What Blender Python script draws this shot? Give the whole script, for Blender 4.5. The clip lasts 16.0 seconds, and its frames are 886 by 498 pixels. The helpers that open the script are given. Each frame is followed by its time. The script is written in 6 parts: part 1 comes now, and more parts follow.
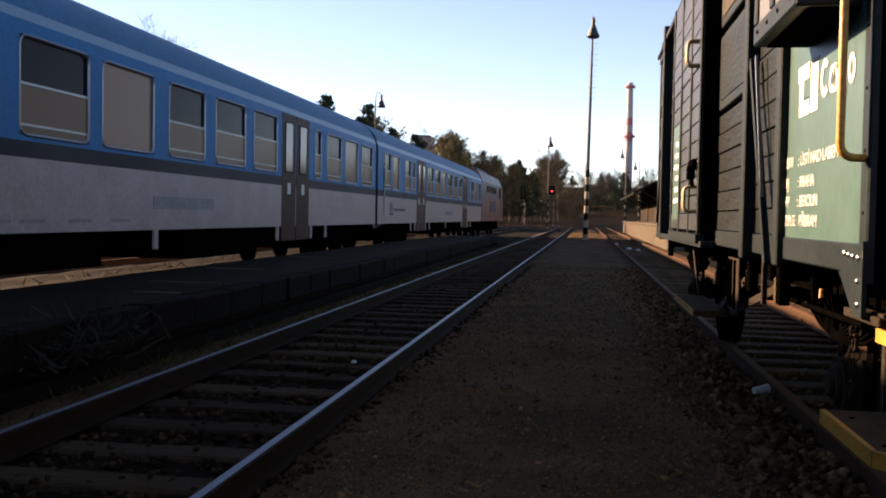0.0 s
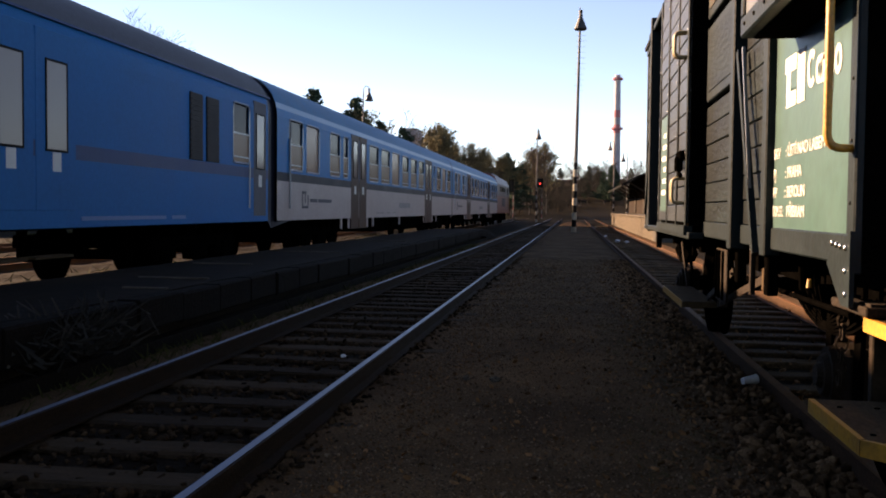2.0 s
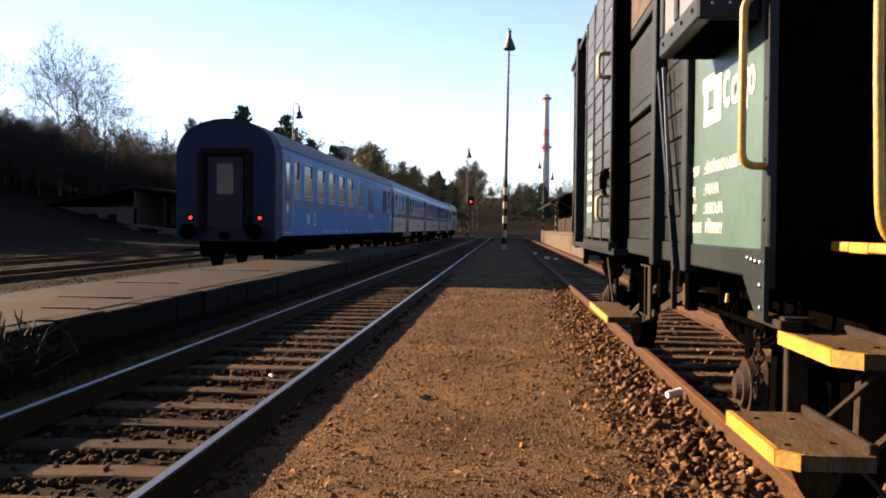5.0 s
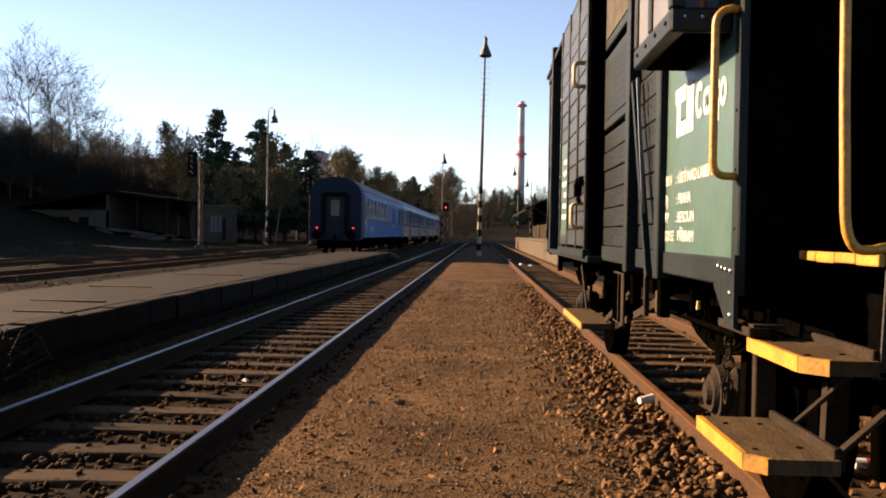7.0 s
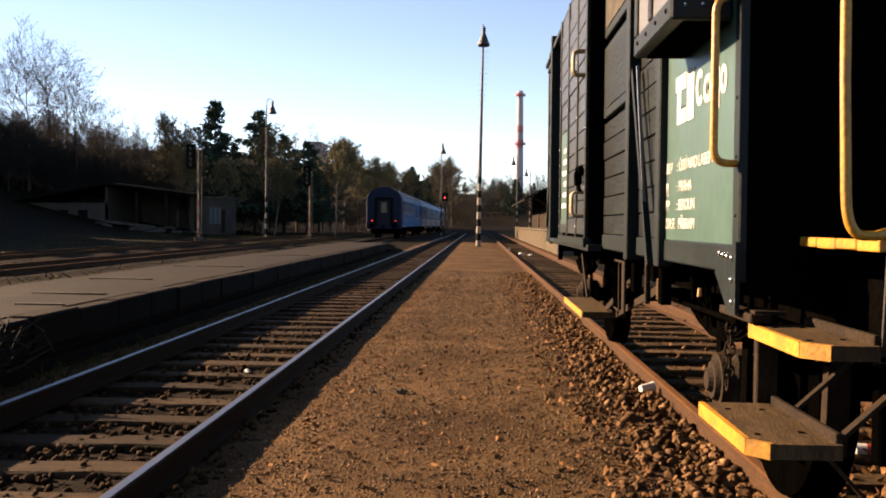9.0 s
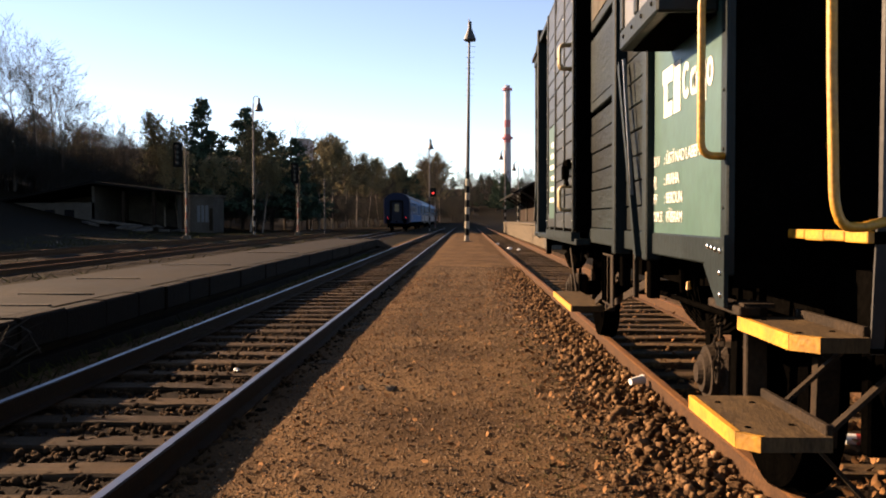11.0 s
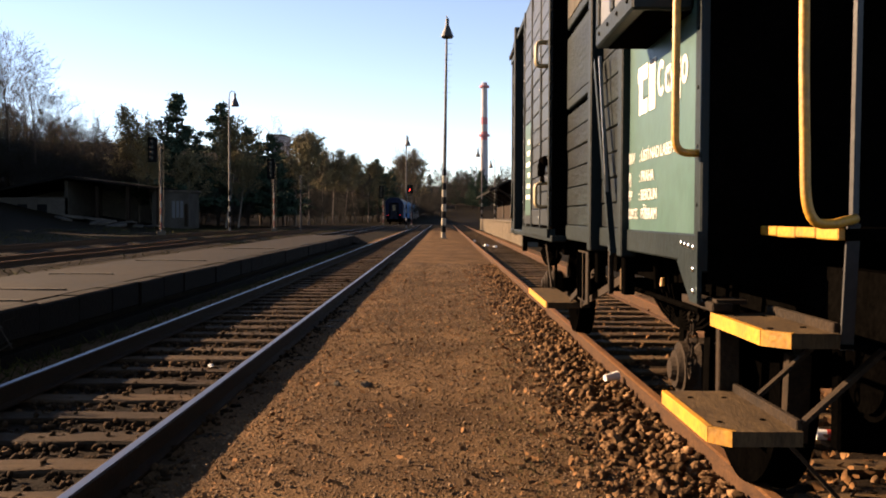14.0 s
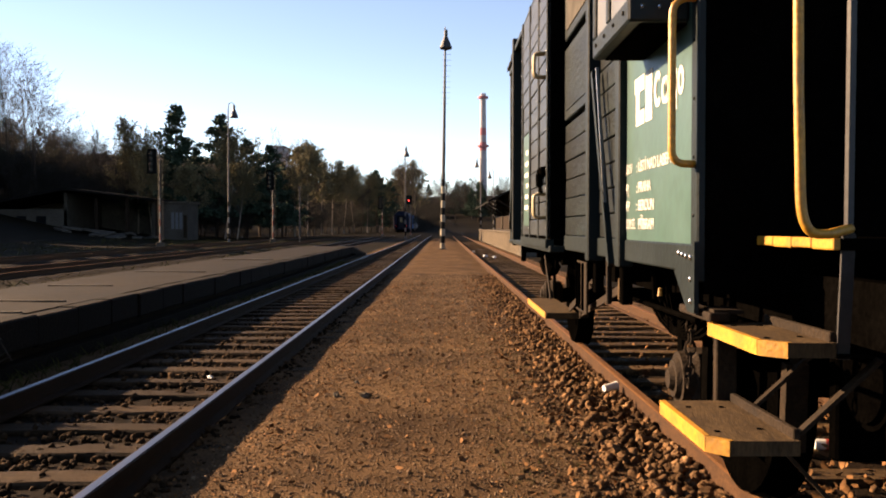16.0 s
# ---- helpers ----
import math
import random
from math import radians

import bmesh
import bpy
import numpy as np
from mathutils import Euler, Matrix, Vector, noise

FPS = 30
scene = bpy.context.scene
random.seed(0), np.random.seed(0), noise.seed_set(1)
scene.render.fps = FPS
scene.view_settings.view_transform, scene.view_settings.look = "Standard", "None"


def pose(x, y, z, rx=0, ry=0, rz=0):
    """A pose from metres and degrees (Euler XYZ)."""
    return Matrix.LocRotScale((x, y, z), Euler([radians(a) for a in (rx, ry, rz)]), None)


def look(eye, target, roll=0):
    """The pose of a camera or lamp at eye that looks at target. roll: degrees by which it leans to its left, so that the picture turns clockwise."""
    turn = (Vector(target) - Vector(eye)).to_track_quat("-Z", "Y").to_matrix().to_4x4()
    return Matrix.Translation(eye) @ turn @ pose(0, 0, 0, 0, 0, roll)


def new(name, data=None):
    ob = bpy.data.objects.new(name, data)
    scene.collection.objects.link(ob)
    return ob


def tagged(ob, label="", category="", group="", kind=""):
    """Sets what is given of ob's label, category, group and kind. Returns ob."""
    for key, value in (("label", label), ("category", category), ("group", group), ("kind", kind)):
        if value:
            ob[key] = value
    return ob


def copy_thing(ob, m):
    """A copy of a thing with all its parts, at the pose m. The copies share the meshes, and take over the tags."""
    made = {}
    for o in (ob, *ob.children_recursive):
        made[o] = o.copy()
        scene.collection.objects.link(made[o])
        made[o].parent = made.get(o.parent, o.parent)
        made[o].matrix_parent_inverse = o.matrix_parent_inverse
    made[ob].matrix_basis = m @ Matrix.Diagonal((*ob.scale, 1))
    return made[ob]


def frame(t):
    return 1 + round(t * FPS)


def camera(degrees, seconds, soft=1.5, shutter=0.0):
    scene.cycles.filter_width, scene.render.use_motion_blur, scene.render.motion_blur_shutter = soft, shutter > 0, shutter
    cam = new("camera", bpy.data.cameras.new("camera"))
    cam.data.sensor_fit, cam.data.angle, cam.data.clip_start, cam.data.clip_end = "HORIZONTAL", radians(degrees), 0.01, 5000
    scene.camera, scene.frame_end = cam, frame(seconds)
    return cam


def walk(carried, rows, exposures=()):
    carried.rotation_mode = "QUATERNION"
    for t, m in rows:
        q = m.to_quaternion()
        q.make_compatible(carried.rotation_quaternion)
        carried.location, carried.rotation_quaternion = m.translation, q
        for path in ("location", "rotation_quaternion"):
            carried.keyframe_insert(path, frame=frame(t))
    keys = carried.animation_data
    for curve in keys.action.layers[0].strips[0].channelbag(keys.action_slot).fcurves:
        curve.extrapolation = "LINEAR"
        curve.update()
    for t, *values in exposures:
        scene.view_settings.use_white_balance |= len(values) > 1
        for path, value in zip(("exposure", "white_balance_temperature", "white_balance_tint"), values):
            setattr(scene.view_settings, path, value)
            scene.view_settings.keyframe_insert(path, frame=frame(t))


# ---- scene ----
# ---- camera ----
cam = camera(50.33, 16.0, soft=1.9)
EXPO = 2.4
PATH = [
    (0.0, pose(-0.0169, 0.0486, 1.2170, 87.980, -1.011, 8.578)),
    (0.5, pose(-0.0145, 0.0567, 1.2151, 87.245, -0.923, 8.690)),
    (1.0, pose(-0.0131, 0.0533, 1.2161, 87.457, -0.812, 8.354)),
    (1.5, pose(-0.0134, 0.0492, 1.2197, 87.663, -0.552, 8.515)),
    (2.0, pose(-0.0176, 0.0516, 1.2160, 87.583, -0.615, 7.888)),
    (2.5, pose(-0.0222, 0.0462, 1.2145, 87.323, -0.594, 7.869)),
    (3.0, pose(-0.0208, 0.0459, 1.2140, 87.648, -0.906, 7.762)),
    (3.5, pose(-0.0111, 0.0622, 1.2163, 88.000, -0.936, 6.916)),
    (4.0, pose(-0.0031, 0.0667, 1.2106, 87.729, -1.046, 5.553)),
    (4.5, pose(0.0042, 0.0626, 1.2112, 88.331, -0.739, 4.520)),
    (7.0, pose(-0.0006, 0.0113, 1.2144, 89.078, -0.985, 2.184)),
    (7.5, pose(-0.0029, 0.0115, 1.2126, 88.565, -1.105, 2.638)),
    (8.0, pose(-0.0089, 0.0102, 1.2126, 88.928, -1.296, 2.511)),
    (8.5, pose(-0.0074, 0.0100, 1.2083, 88.719, -1.570, 2.161)),
    (9.0, pose(-0.0102, -0.0015, 1.2106, 88.483, -0.553, 2.138)),
    (11.5, pose(-0.0038, 0.0244, 1.2140, 88.202, 0.364, 1.205)),
    (12.0, pose(0.0059, 0.0291, 1.2147, 88.326, 0.833, 0.861)),
    (12.5, pose(0.0055, 0.0064, 1.2117, 89.480, 0.204, -0.374)),
    (13.0, pose(0.0032, 0.0123, 1.2110, 88.124, 0.171, -0.782)),
    (13.5, pose(-0.0009, 0.0170, 1.2094, 87.928, -0.194, -0.561)),
    (14.0, pose(-0.0033, 0.0157, 1.2078, 88.020, -0.164, 0.021)),
    (14.5, pose(-0.0047, 0.0199, 1.2096, 88.425, -0.178, 0.058)),
    (15.0, pose(-0.0053, 0.0097, 1.2090, 88.899, -0.245, 0.380)),
    (15.5, pose(0.0010, 0.0148, 1.2101, 88.383, -0.170, 0.107)),
    (16.0, pose(0.0000, -0.0001, 1.2090, 88.665, 0.000, -0.034)),
]
walk(cam, PATH, [(0.0, EXPO, 7700, 22.0), (3.3, EXPO, 7700, 22.0), (4.3, EXPO + 0.28, 7200, 18.0), (5.6, EXPO + 0.1, 7400, 18.0), (7.0, EXPO - 0.1, 7700, 18.0), (7.6, EXPO - 0.22, 7800, 18.0), (8.0, EXPO - 0.2, 7700, 18.0), (8.5, EXPO - 0.07, 7700, 18.0), (12.0, EXPO - 0.05, 7700, 18.0), (12.5, EXPO - 0.18, 7700, 18.0), (13.4, EXPO - 0.05, 7700, 18.0), (14.2, EXPO - 0.1, 7700, 18.0), (15.0, EXPO - 0.22, 7700, 18.0), (15.6, EXPO - 0.1, 7700, 18.0), (16.0, EXPO - 0.05, 7700, 18.0)])

# ---- world and sun ----
SUN_AZ = radians(24)      # degrees ahead of straight left
SUN_EL = radians(21.0)
sun_dir = Vector((-math.cos(SUN_AZ) * math.cos(SUN_EL), math.sin(SUN_AZ) * math.cos(SUN_EL), math.sin(SUN_EL)))
world = bpy.data.worlds.new("sky")
scene.world = world
world.use_nodes = True
wn = world.node_tree.nodes
sky = wn.new("ShaderNodeTexSky")
sky.sky_type = "NISHITA"
sky.sun_disc = False
sky.sun_elevation = SUN_EL
sky.sun_rotation = math.atan2(sun_dir.x, sun_dir.y)
sky.air_density, sky.dust_density, sky.ozone_density = 0.6, 0.0, 1.0
wn["Background"].inputs["Strength"].default_value = 0.054
world.node_tree.links.new(sky.outputs["Color"], wn["Background"].inputs["Color"])
sun_data = bpy.data.lights.new("sun", "SUN")
sun_data.energy, sun_data.angle, sun_data.color = 5.0, radians(0.53), (1.0, 0.76, 0.53)
sun = new("sun", sun_data)
sun.matrix_world = look(tuple(sun_dir * 50), (0, 0, 0))


# ---- materials ----
def material(name, color, rough=0.8, metal=0.0, var=0.25, scale=4.0, fine=60.0, bump=0.15, color2=None, stretch=(1, 1, 1), spec=0.5, obj_random=0.0, patch=0.5):
    """Procedural surface: a large stain pattern and a fine grain over a base colour, with fine relief."""
    spec = 0.06 if rough >= 0.8 and spec == 0.5 else spec
    m = bpy.data.materials.new(name)
    m.use_nodes = True
    n, l = m.node_tree.nodes, m.node_tree.links
    b = n["Principled BSDF"]
    tc = n.new("ShaderNodeTexCoord")
    mp = n.new("ShaderNodeMapping")
    mp.inputs["Scale"].default_value = stretch
    l.new(tc.outputs["Object"], mp.inputs["Vector"])
    big = n.new("ShaderNodeTexNoise")
    big.inputs["Scale"].default_value, big.inputs["Detail"].default_value, big.inputs["Roughness"].default_value = scale, 6, 0.6
    small = n.new("ShaderNodeTexNoise")
    small.inputs["Scale"].default_value, small.inputs["Detail"].default_value = fine, 4
    l.new(mp.outputs[0], big.inputs["Vector"])
    l.new(mp.outputs[0], small.inputs["Vector"])
    c2 = color2 or tuple(c * (1 - var * 1.6) for c in color)
    ramp = n.new("ShaderNodeValToRGB")
    ramp.color_ramp.elements[0].position, ramp.color_ramp.elements[1].position = patch - 0.18, patch + 0.18
    ramp.color_ramp.elements[0].color, ramp.color_ramp.elements[1].color = (*c2, 1), (*color, 1)
    l.new(big.outputs["Fac"], ramp.inputs["Fac"])
    mul = n.new("ShaderNodeMix")
    mul.data_type, mul.blend_type = "RGBA", "MULTIPLY"
    mul.inputs["Factor"].default_value = min(1.0, var * 2.2)
    gr = n.new("ShaderNodeMapRange")
    gr.inputs["From Min"].default_value, gr.inputs["From Max"].default_value = 0.3, 0.7
    gr.inputs["To Min"].default_value, gr.inputs["To Max"].default_value = 0.45, 1.35
    gr.clamp = False
    l.new(small.outputs["Fac"], gr.inputs["Value"])
    l.new(ramp.outputs["Color"], mul.inputs["A"])
    l.new(gr.outputs[0], mul.inputs["B"])
    last = mul.outputs["Result"]
    if obj_random:
        oi = n.new("ShaderNodeObjectInfo")
        geo = n.new("ShaderNodeNewGeometry")
        add = n.new("ShaderNodeMath")
        add.operation = "ADD"
        l.new(oi.outputs["Random"], add.inputs[0])
        l.new(geo.outputs["Random Per Island"], add.inputs[1])
        fr = n.new("ShaderNodeMath")
        fr.operation = "FRACT"
        l.new(add.outputs[0], fr.inputs[0])
        hs = n.new("ShaderNodeHueSaturation")
        mr = n.new("ShaderNodeMapRange")
        mr.inputs["To Min"].default_value, mr.inputs["To Max"].default_value = 1 - obj_random, 1 + obj_random
        l.new(fr.outputs[0], mr.inputs["Value"])
        l.new(mr.outputs[0], hs.inputs["Value"])
        l.new(last, hs.inputs["Color"])
        last = hs.outputs["Color"]
    l.new(last, b.inputs["Base Color"])
    rr = n.new("ShaderNodeMapRange")
    rr.inputs["To Min"].default_value, rr.inputs["To Max"].default_value = max(0.02, rough - 0.12), min(1.0, rough + 0.12)
    l.new(big.outputs["Fac"], rr.inputs["Value"])
    l.new(rr.outputs[0], b.inputs["Roughness"])
    b.inputs["Metallic"].default_value = metal
    b.inputs["Specular IOR Level"].default_value = spec
    if bump:
        bp = n.new("ShaderNodeBump")
        bp.inputs["Strength"].default_value, bp.inputs["Distance"].default_value = bump, 0.02
        l.new(small.outputs["Fac"], bp.inputs["Height"])
        l.new(bp.outputs[0], b.inputs["Normal"])
    return m


def glass_material(name, color, rough=0.05, spec=0.5):
    m = bpy.data.materials.new(name)
    m.use_nodes = True
    b = m.node_tree.nodes["Principled BSDF"]
    b.inputs["Base Color"].default_value = (*color, 1)
    b.inputs["Roughness"].default_value = rough
    b.inputs["Specular IOR Level"].default_value = spec
    return m


def glow(name, color, strength):
    m = bpy.data.materials.new(name)
    m.use_nodes = True
    b = m.node_tree.nodes["Principled BSDF"]
    b.inputs["Base Color"].default_value = (*color, 1)
    b.inputs["Emission Color"].default_value = (*color, 1)
    b.inputs["Emission Strength"].default_value = strength
    return m


M_PATH = material("trodden_gravel", (0.116, 0.070, 0.036), 0.97, var=0.55, scale=0.9, fine=70, bump=1.0, color2=(0.046, 0.028, 0.0155), spec=0.02)
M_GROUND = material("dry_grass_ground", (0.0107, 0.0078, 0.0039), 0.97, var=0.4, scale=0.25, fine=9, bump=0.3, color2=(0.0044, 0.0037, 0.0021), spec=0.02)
# bed between the rails, its colour lowered for the shade there
M_BALLAST = material("shade_dark_ballast", (0.0151, 0.0094, 0.0054), 0.97, var=0.4, scale=1.4, fine=45, bump=0.9, color2=(0.0063, 0.0045, 0.0027), spec=0.03)
# darker copy of the ballast stone, with the main track's shade in its colour
M_STONE_SHADED = material("shaded_ballast_stone", (0.0466, 0.0276, 0.0142), 0.9, var=0.3, scale=6, fine=70, bump=0.4, color2=(0.0131, 0.0082, 0.0049), obj_random=0.75, spec=0.03)
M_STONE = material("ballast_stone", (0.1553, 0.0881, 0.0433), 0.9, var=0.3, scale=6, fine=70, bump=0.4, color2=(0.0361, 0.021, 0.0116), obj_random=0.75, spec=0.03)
M_RAILTOP = material("polished_rail", (0.115, 0.125, 0.16), 0.45, 1.0, var=0.1, scale=5, fine=80, bump=0.03)
# rust colour darkened because these webs lie in shade
M_RAIL = material("rusty_shaded_rail_web", (0.0201, 0.0109, 0.0057), 0.8, 0.2, var=0.3, scale=5, fine=60, bump=0.3)
M_RUST = material("rusty_rail_top", (0.1062, 0.0494, 0.0195), 0.8, 0.0, var=0.25, scale=6, fine=60, bump=0.2, color2=(0.0731, 0.0332, 0.0146))
M_RUSTW = material("rusty_siding_web", (0.0545, 0.0264, 0.0115), 0.85, 0.0, var=0.3, scale=5, fine=60, bump=0.3, color2=(0.0287, 0.0143, 0.0069), spec=0.1)
M_TIE = material("old_sleeper_wood", (0.0468, 0.0294, 0.0161), 0.9, var=0.35, scale=3, fine=40, bump=0.5, color2=(0.0223, 0.0143, 0.008), stretch=(1, 6, 1), obj_random=0.35)
M_TIE2 = material("old_sleeper_shadow_wood", (0.0924, 0.0563, 0.0261), 0.9, var=0.35, scale=3, fine=40, bump=0.5, stretch=(1, 6, 1), obj_random=0.3, color2=(0.0321, 0.0201, 0.0108))
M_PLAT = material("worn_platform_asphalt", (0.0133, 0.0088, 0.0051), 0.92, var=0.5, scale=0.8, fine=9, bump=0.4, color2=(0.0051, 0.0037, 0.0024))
M_CONC = material("weathered_concrete", (0.0909, 0.0758, 0.0583), 0.9, var=0.3, scale=2.5, fine=40, bump=0.4, color2=(0.0505, 0.0418, 0.0317))
M_GREEN = material("dark_green_paint", (0.0039, 0.0095, 0.0107), 0.5, var=0.2, scale=3, fine=30, bump=0.12, color2=(0.0025, 0.0065, 0.0073), spec=0.15)
M_PANEL = material("green_panel_paint", (0.0229, 0.0658, 0.0574), 0.42, var=0.12, scale=2, fine=18, bump=0.05, color2=(0.0206, 0.0581, 0.0467))
M_BLUEGREEN = material("green_board_paint", (0.004, 0.0098, 0.0132), 0.42, var=0.25, scale=4, fine=40, bump=0.2, color2=(0.0023, 0.0057, 0.008), stretch=(1, 0.3, 1), obj_random=0.2, spec=0.45)
M_GREY = material("grey_board_paint", (0.0036, 0.0084, 0.0092), 0.5, var=0.3, scale=4, fine=40, bump=0.25, stretch=(1, 0.3, 1), obj_random=0.3, color2=(0.0024, 0.004, 0.0042), spec=0.12)
# near-black also stands in for shade on the boxcar's end wall and deck
M_BLACK = material("black_underframe_and_shade", (0.0017, 0.0015, 0.0013), 0.85, 0.0, spec=0.0, var=0.3, scale=6, fine=50, bump=0.3)
# darkness around the wheels and brake gear is put into this near-black
M_SHADE_BLACK = material("shade_black_running_gear", (0.0009, 0.0008, 0.0007), 0.85, 0.0, spec=0.0, var=0.3, scale=6, fine=50, bump=0.3)
M_CREAM = material("cream_handle_paint", (0.3312, 0.2592, 0.1368), 0.5, var=0.15, scale=8, fine=70, bump=0.1)
M_IRON = material("grimy_brown_iron", (0.0213, 0.0131, 0.0068), 0.75, 0.2, var=0.3, scale=7, fine=60, bump=0.3, color2=(0.01, 0.0064, 0.0035), spec=0.12)
M_YELLOW = material("yellow_paint", (0.368, 0.1702, 0.0092), 0.5, var=0.22, scale=9, fine=70, bump=0.12, color2=(0.184, 0.092, 0.0184), patch=0.38)
M_STEP = material("worn_step_board", (0.0676, 0.0434, 0.0213), 0.85, var=0.3, scale=5, fine=35, bump=0.2, color2=(0.0321, 0.0213, 0.0121), stretch=(4, 1, 1))
M_WHITE = material("white_lettering", (0.5314, 0.5184, 0.4666), 0.6, var=0.06, scale=8, fine=60, bump=0)
M_BLUE = material("coach_blue_paint", (0.0035, 0.1085, 0.28), 0.45, spec=0.05, var=0.06, scale=1.2, fine=20, bump=0.02)
M_LIGHTBLUE = material("coach_light_blue_paint", (0.010, 0.145, 0.33), 0.45, spec=0.08, var=0.10, scale=1.2, fine=20, bump=0.02)
# stripe paint, kept near black because the shaded coach ends share it
M_DARKBLUE = material("coach_stripe_and_shaded_end_blue", (0.0023, 0.0046, 0.0126), 0.5, spec=0.15, var=0.08, scale=1.2, fine=20, bump=0.02)
M_DARKBLUE2 = material("coach_worn_blue_stripe", (0.0034, 0.0316, 0.1091), 0.5, spec=0.25, var=0.08, scale=1.2, fine=20, bump=0.02)
# rear end blue with the unlit side's shade put into it
M_ENDBLUE = material("coach_shaded_blue_end", (0.003, 0.009, 0.03), 0.5, spec=0.12, var=0.2, scale=1.2, fine=20, bump=0.02)
M_BLUE2 = material("coach_pale_blue_panel", (0.0402, 0.1091, 0.264), 0.35, var=0.06, scale=1.2, fine=20, bump=0.02)
M_SILVERB = material("coach_grey_blue_band", (0.1148, 0.2296, 0.3329), 0.4, var=0.06, scale=1.2, fine=20, bump=0.02)
M_LOCOTOP = material("locomotive_dull_blue_top", (0.0574, 0.0316, 0.0287), 0.45, var=0.1, scale=1.2, fine=20, bump=0.02)
M_SILVER = material("coach_silver_grey_paint", (0.33, 0.275, 0.255), 0.4, var=0.12, scale=1.5, fine=20, bump=0.02, color2=(0.25, 0.20, 0.185), spec=0.2)
M_ROOFD = material("dirty_grey_roof", (0.0344, 0.0356, 0.0471), 0.6, var=0.25, scale=1.5, fine=15, bump=0.1)
M_ROOFB = material("light_blue_roof", (0.022, 0.135, 0.26), 0.5, spec=0.12, var=0.15, scale=1.5, fine=15, bump=0.05)
M_GLASS = glass_material("coach_window_glass", (0.007, 0.007, 0.008), 0.06, 0.22)
M_TRIM = material("aluminium_trim", (0.24, 0.248, 0.256), 0.35, 0.9, var=0.08, scale=8, fine=60, bump=0.03)
M_ORANGE = material("locomotive_orange_paint", (0.1492, 0.0316, 0.0126), 0.45, var=0.15, scale=1.5, fine=20, bump=0.05)
M_MAST = material("galvanised_mast_steel", (0.059, 0.059, 0.0608), 0.55, 0.5, var=0.15, scale=6, fine=40, bump=0.1)
M_RED = material("red_chimney_paint", (0.42, 0.17, 0.18), 0.8, var=0.15, scale=0.2, fine=3, bump=0.1)
M_CHIM = material("pale_chimney_concrete", (0.4, 0.37, 0.385), 0.85, var=0.15, scale=0.2, fine=3, bump=0.1)
M_PLASTER = material("stained_plaster", (0.0651, 0.0589, 0.0496), 0.9, var=0.25, scale=0.7, fine=8, bump=0.2, color2=(0.0403, 0.0358, 0.0296))
M_ROOFT = material("dark_roof_felt", (0.008, 0.0072, 0.0068), 0.85, var=0.25, scale=0.8, fine=9, bump=0.3)
M_BARK = material("grey_brown_bark", (0.0595, 0.0455, 0.035), 0.9, var=0.3, scale=2, fine=14, bump=0.4, color2=(0.0315, 0.0245, 0.0196))
M_BIRCH = material("pale_birch_bark", (0.2218, 0.1901, 0.1584), 0.85, var=0.25, scale=3, fine=14, bump=0.3)
M_TWIG = material("bare_twig", (0.0576, 0.0432, 0.0346), 0.9, var=0.2, scale=1, fine=6, bump=0, obj_random=0.25)
M_BUD = material("pale_spring_buds", (0.1277, 0.1106, 0.0596), 0.85, var=0.2, scale=1, fine=6, bump=0, obj_random=0.3)
M_NEEDLE = material("dark_pine_needles", (0.0346, 0.0576, 0.0384), 0.8, var=0.3, scale=1, fine=8, bump=0, color2=(0.0192, 0.0346, 0.023), obj_random=0.4)
M_GRASS = material("straw_grass", (0.055, 0.05, 0.016), 0.9, var=0.25, scale=2, fine=12, bump=0, color2=(0.03, 0.034, 0.010), obj_random=0.4)
M_TWIG2 = material("woodland_twigs", (0.034, 0.030, 0.027), 0.9, var=0.25, scale=0.3, fine=3, bump=0, color2=(0.020, 0.020, 0.016), obj_random=0.3)
M_RUBBLE = material("rubble_masonry", (0.1024, 0.0835, 0.0595), 0.9, var=0.4, scale=3.5, fine=12, bump=0.8, color2=(0.0444, 0.0356, 0.0273))
M_BOARDW = material("brown_weathered_boards", (0.0241, 0.0161, 0.0112), 0.85, var=0.3, scale=1.5, fine=15, bump=0.3)
M_SIGBLACK = material("signal_black_paint", (0.0023, 0.0023, 0.0023), 0.5, var=0.15, scale=4, fine=30, bump=0.05, spec=0.05)
M_TAIL = glow("red_tail_lamp_glow", (1.0, 0.03, 0.03), 0.4)
M_SIGRED = glow("red_signal_glow", (1.0, 0.06, 0.05), 0.9)
M_PALE = material("pale_grey_pane_paint", (0.0603, 0.0677, 0.0758), 0.5, var=0.1, scale=3, fine=20, bump=0.03)
M_PAPER = material("white_paper_litter", (0.4992, 0.4928, 0.4736), 0.6, var=0.08, scale=20, fine=90, bump=0.1)
M_LABEL = material("red_label", (0.2583, 0.0287, 0.0201), 0.5, var=0.1, scale=20, fine=90, bump=0)
# earthy brown, darkened for the shade on the platform's track side
M_KERB = material("earthy_shaded_edge_stone", (0.0084, 0.0058, 0.0037), 0.95, var=0.35, scale=2.5, fine=30, bump=0.6, color2=(0.0039, 0.003, 0.002))
M_LEAF = material("dead_brown_leaf", (0.165, 0.082, 0.034), 0.85, var=0.3, scale=9, fine=50, bump=0, obj_random=0.6)
M_GRAVEL = material("path_gravel", (0.15, 0.102, 0.063), 0.95, var=0.25, scale=9, fine=60, bump=0.2, color2=(0.065, 0.042, 0.025), obj_random=0.6)
M_CHROME = material("bright_bolt_steel", (0.7, 0.7, 0.68), 0.25, 1.0, var=0.05, scale=20, fine=90, bump=0)

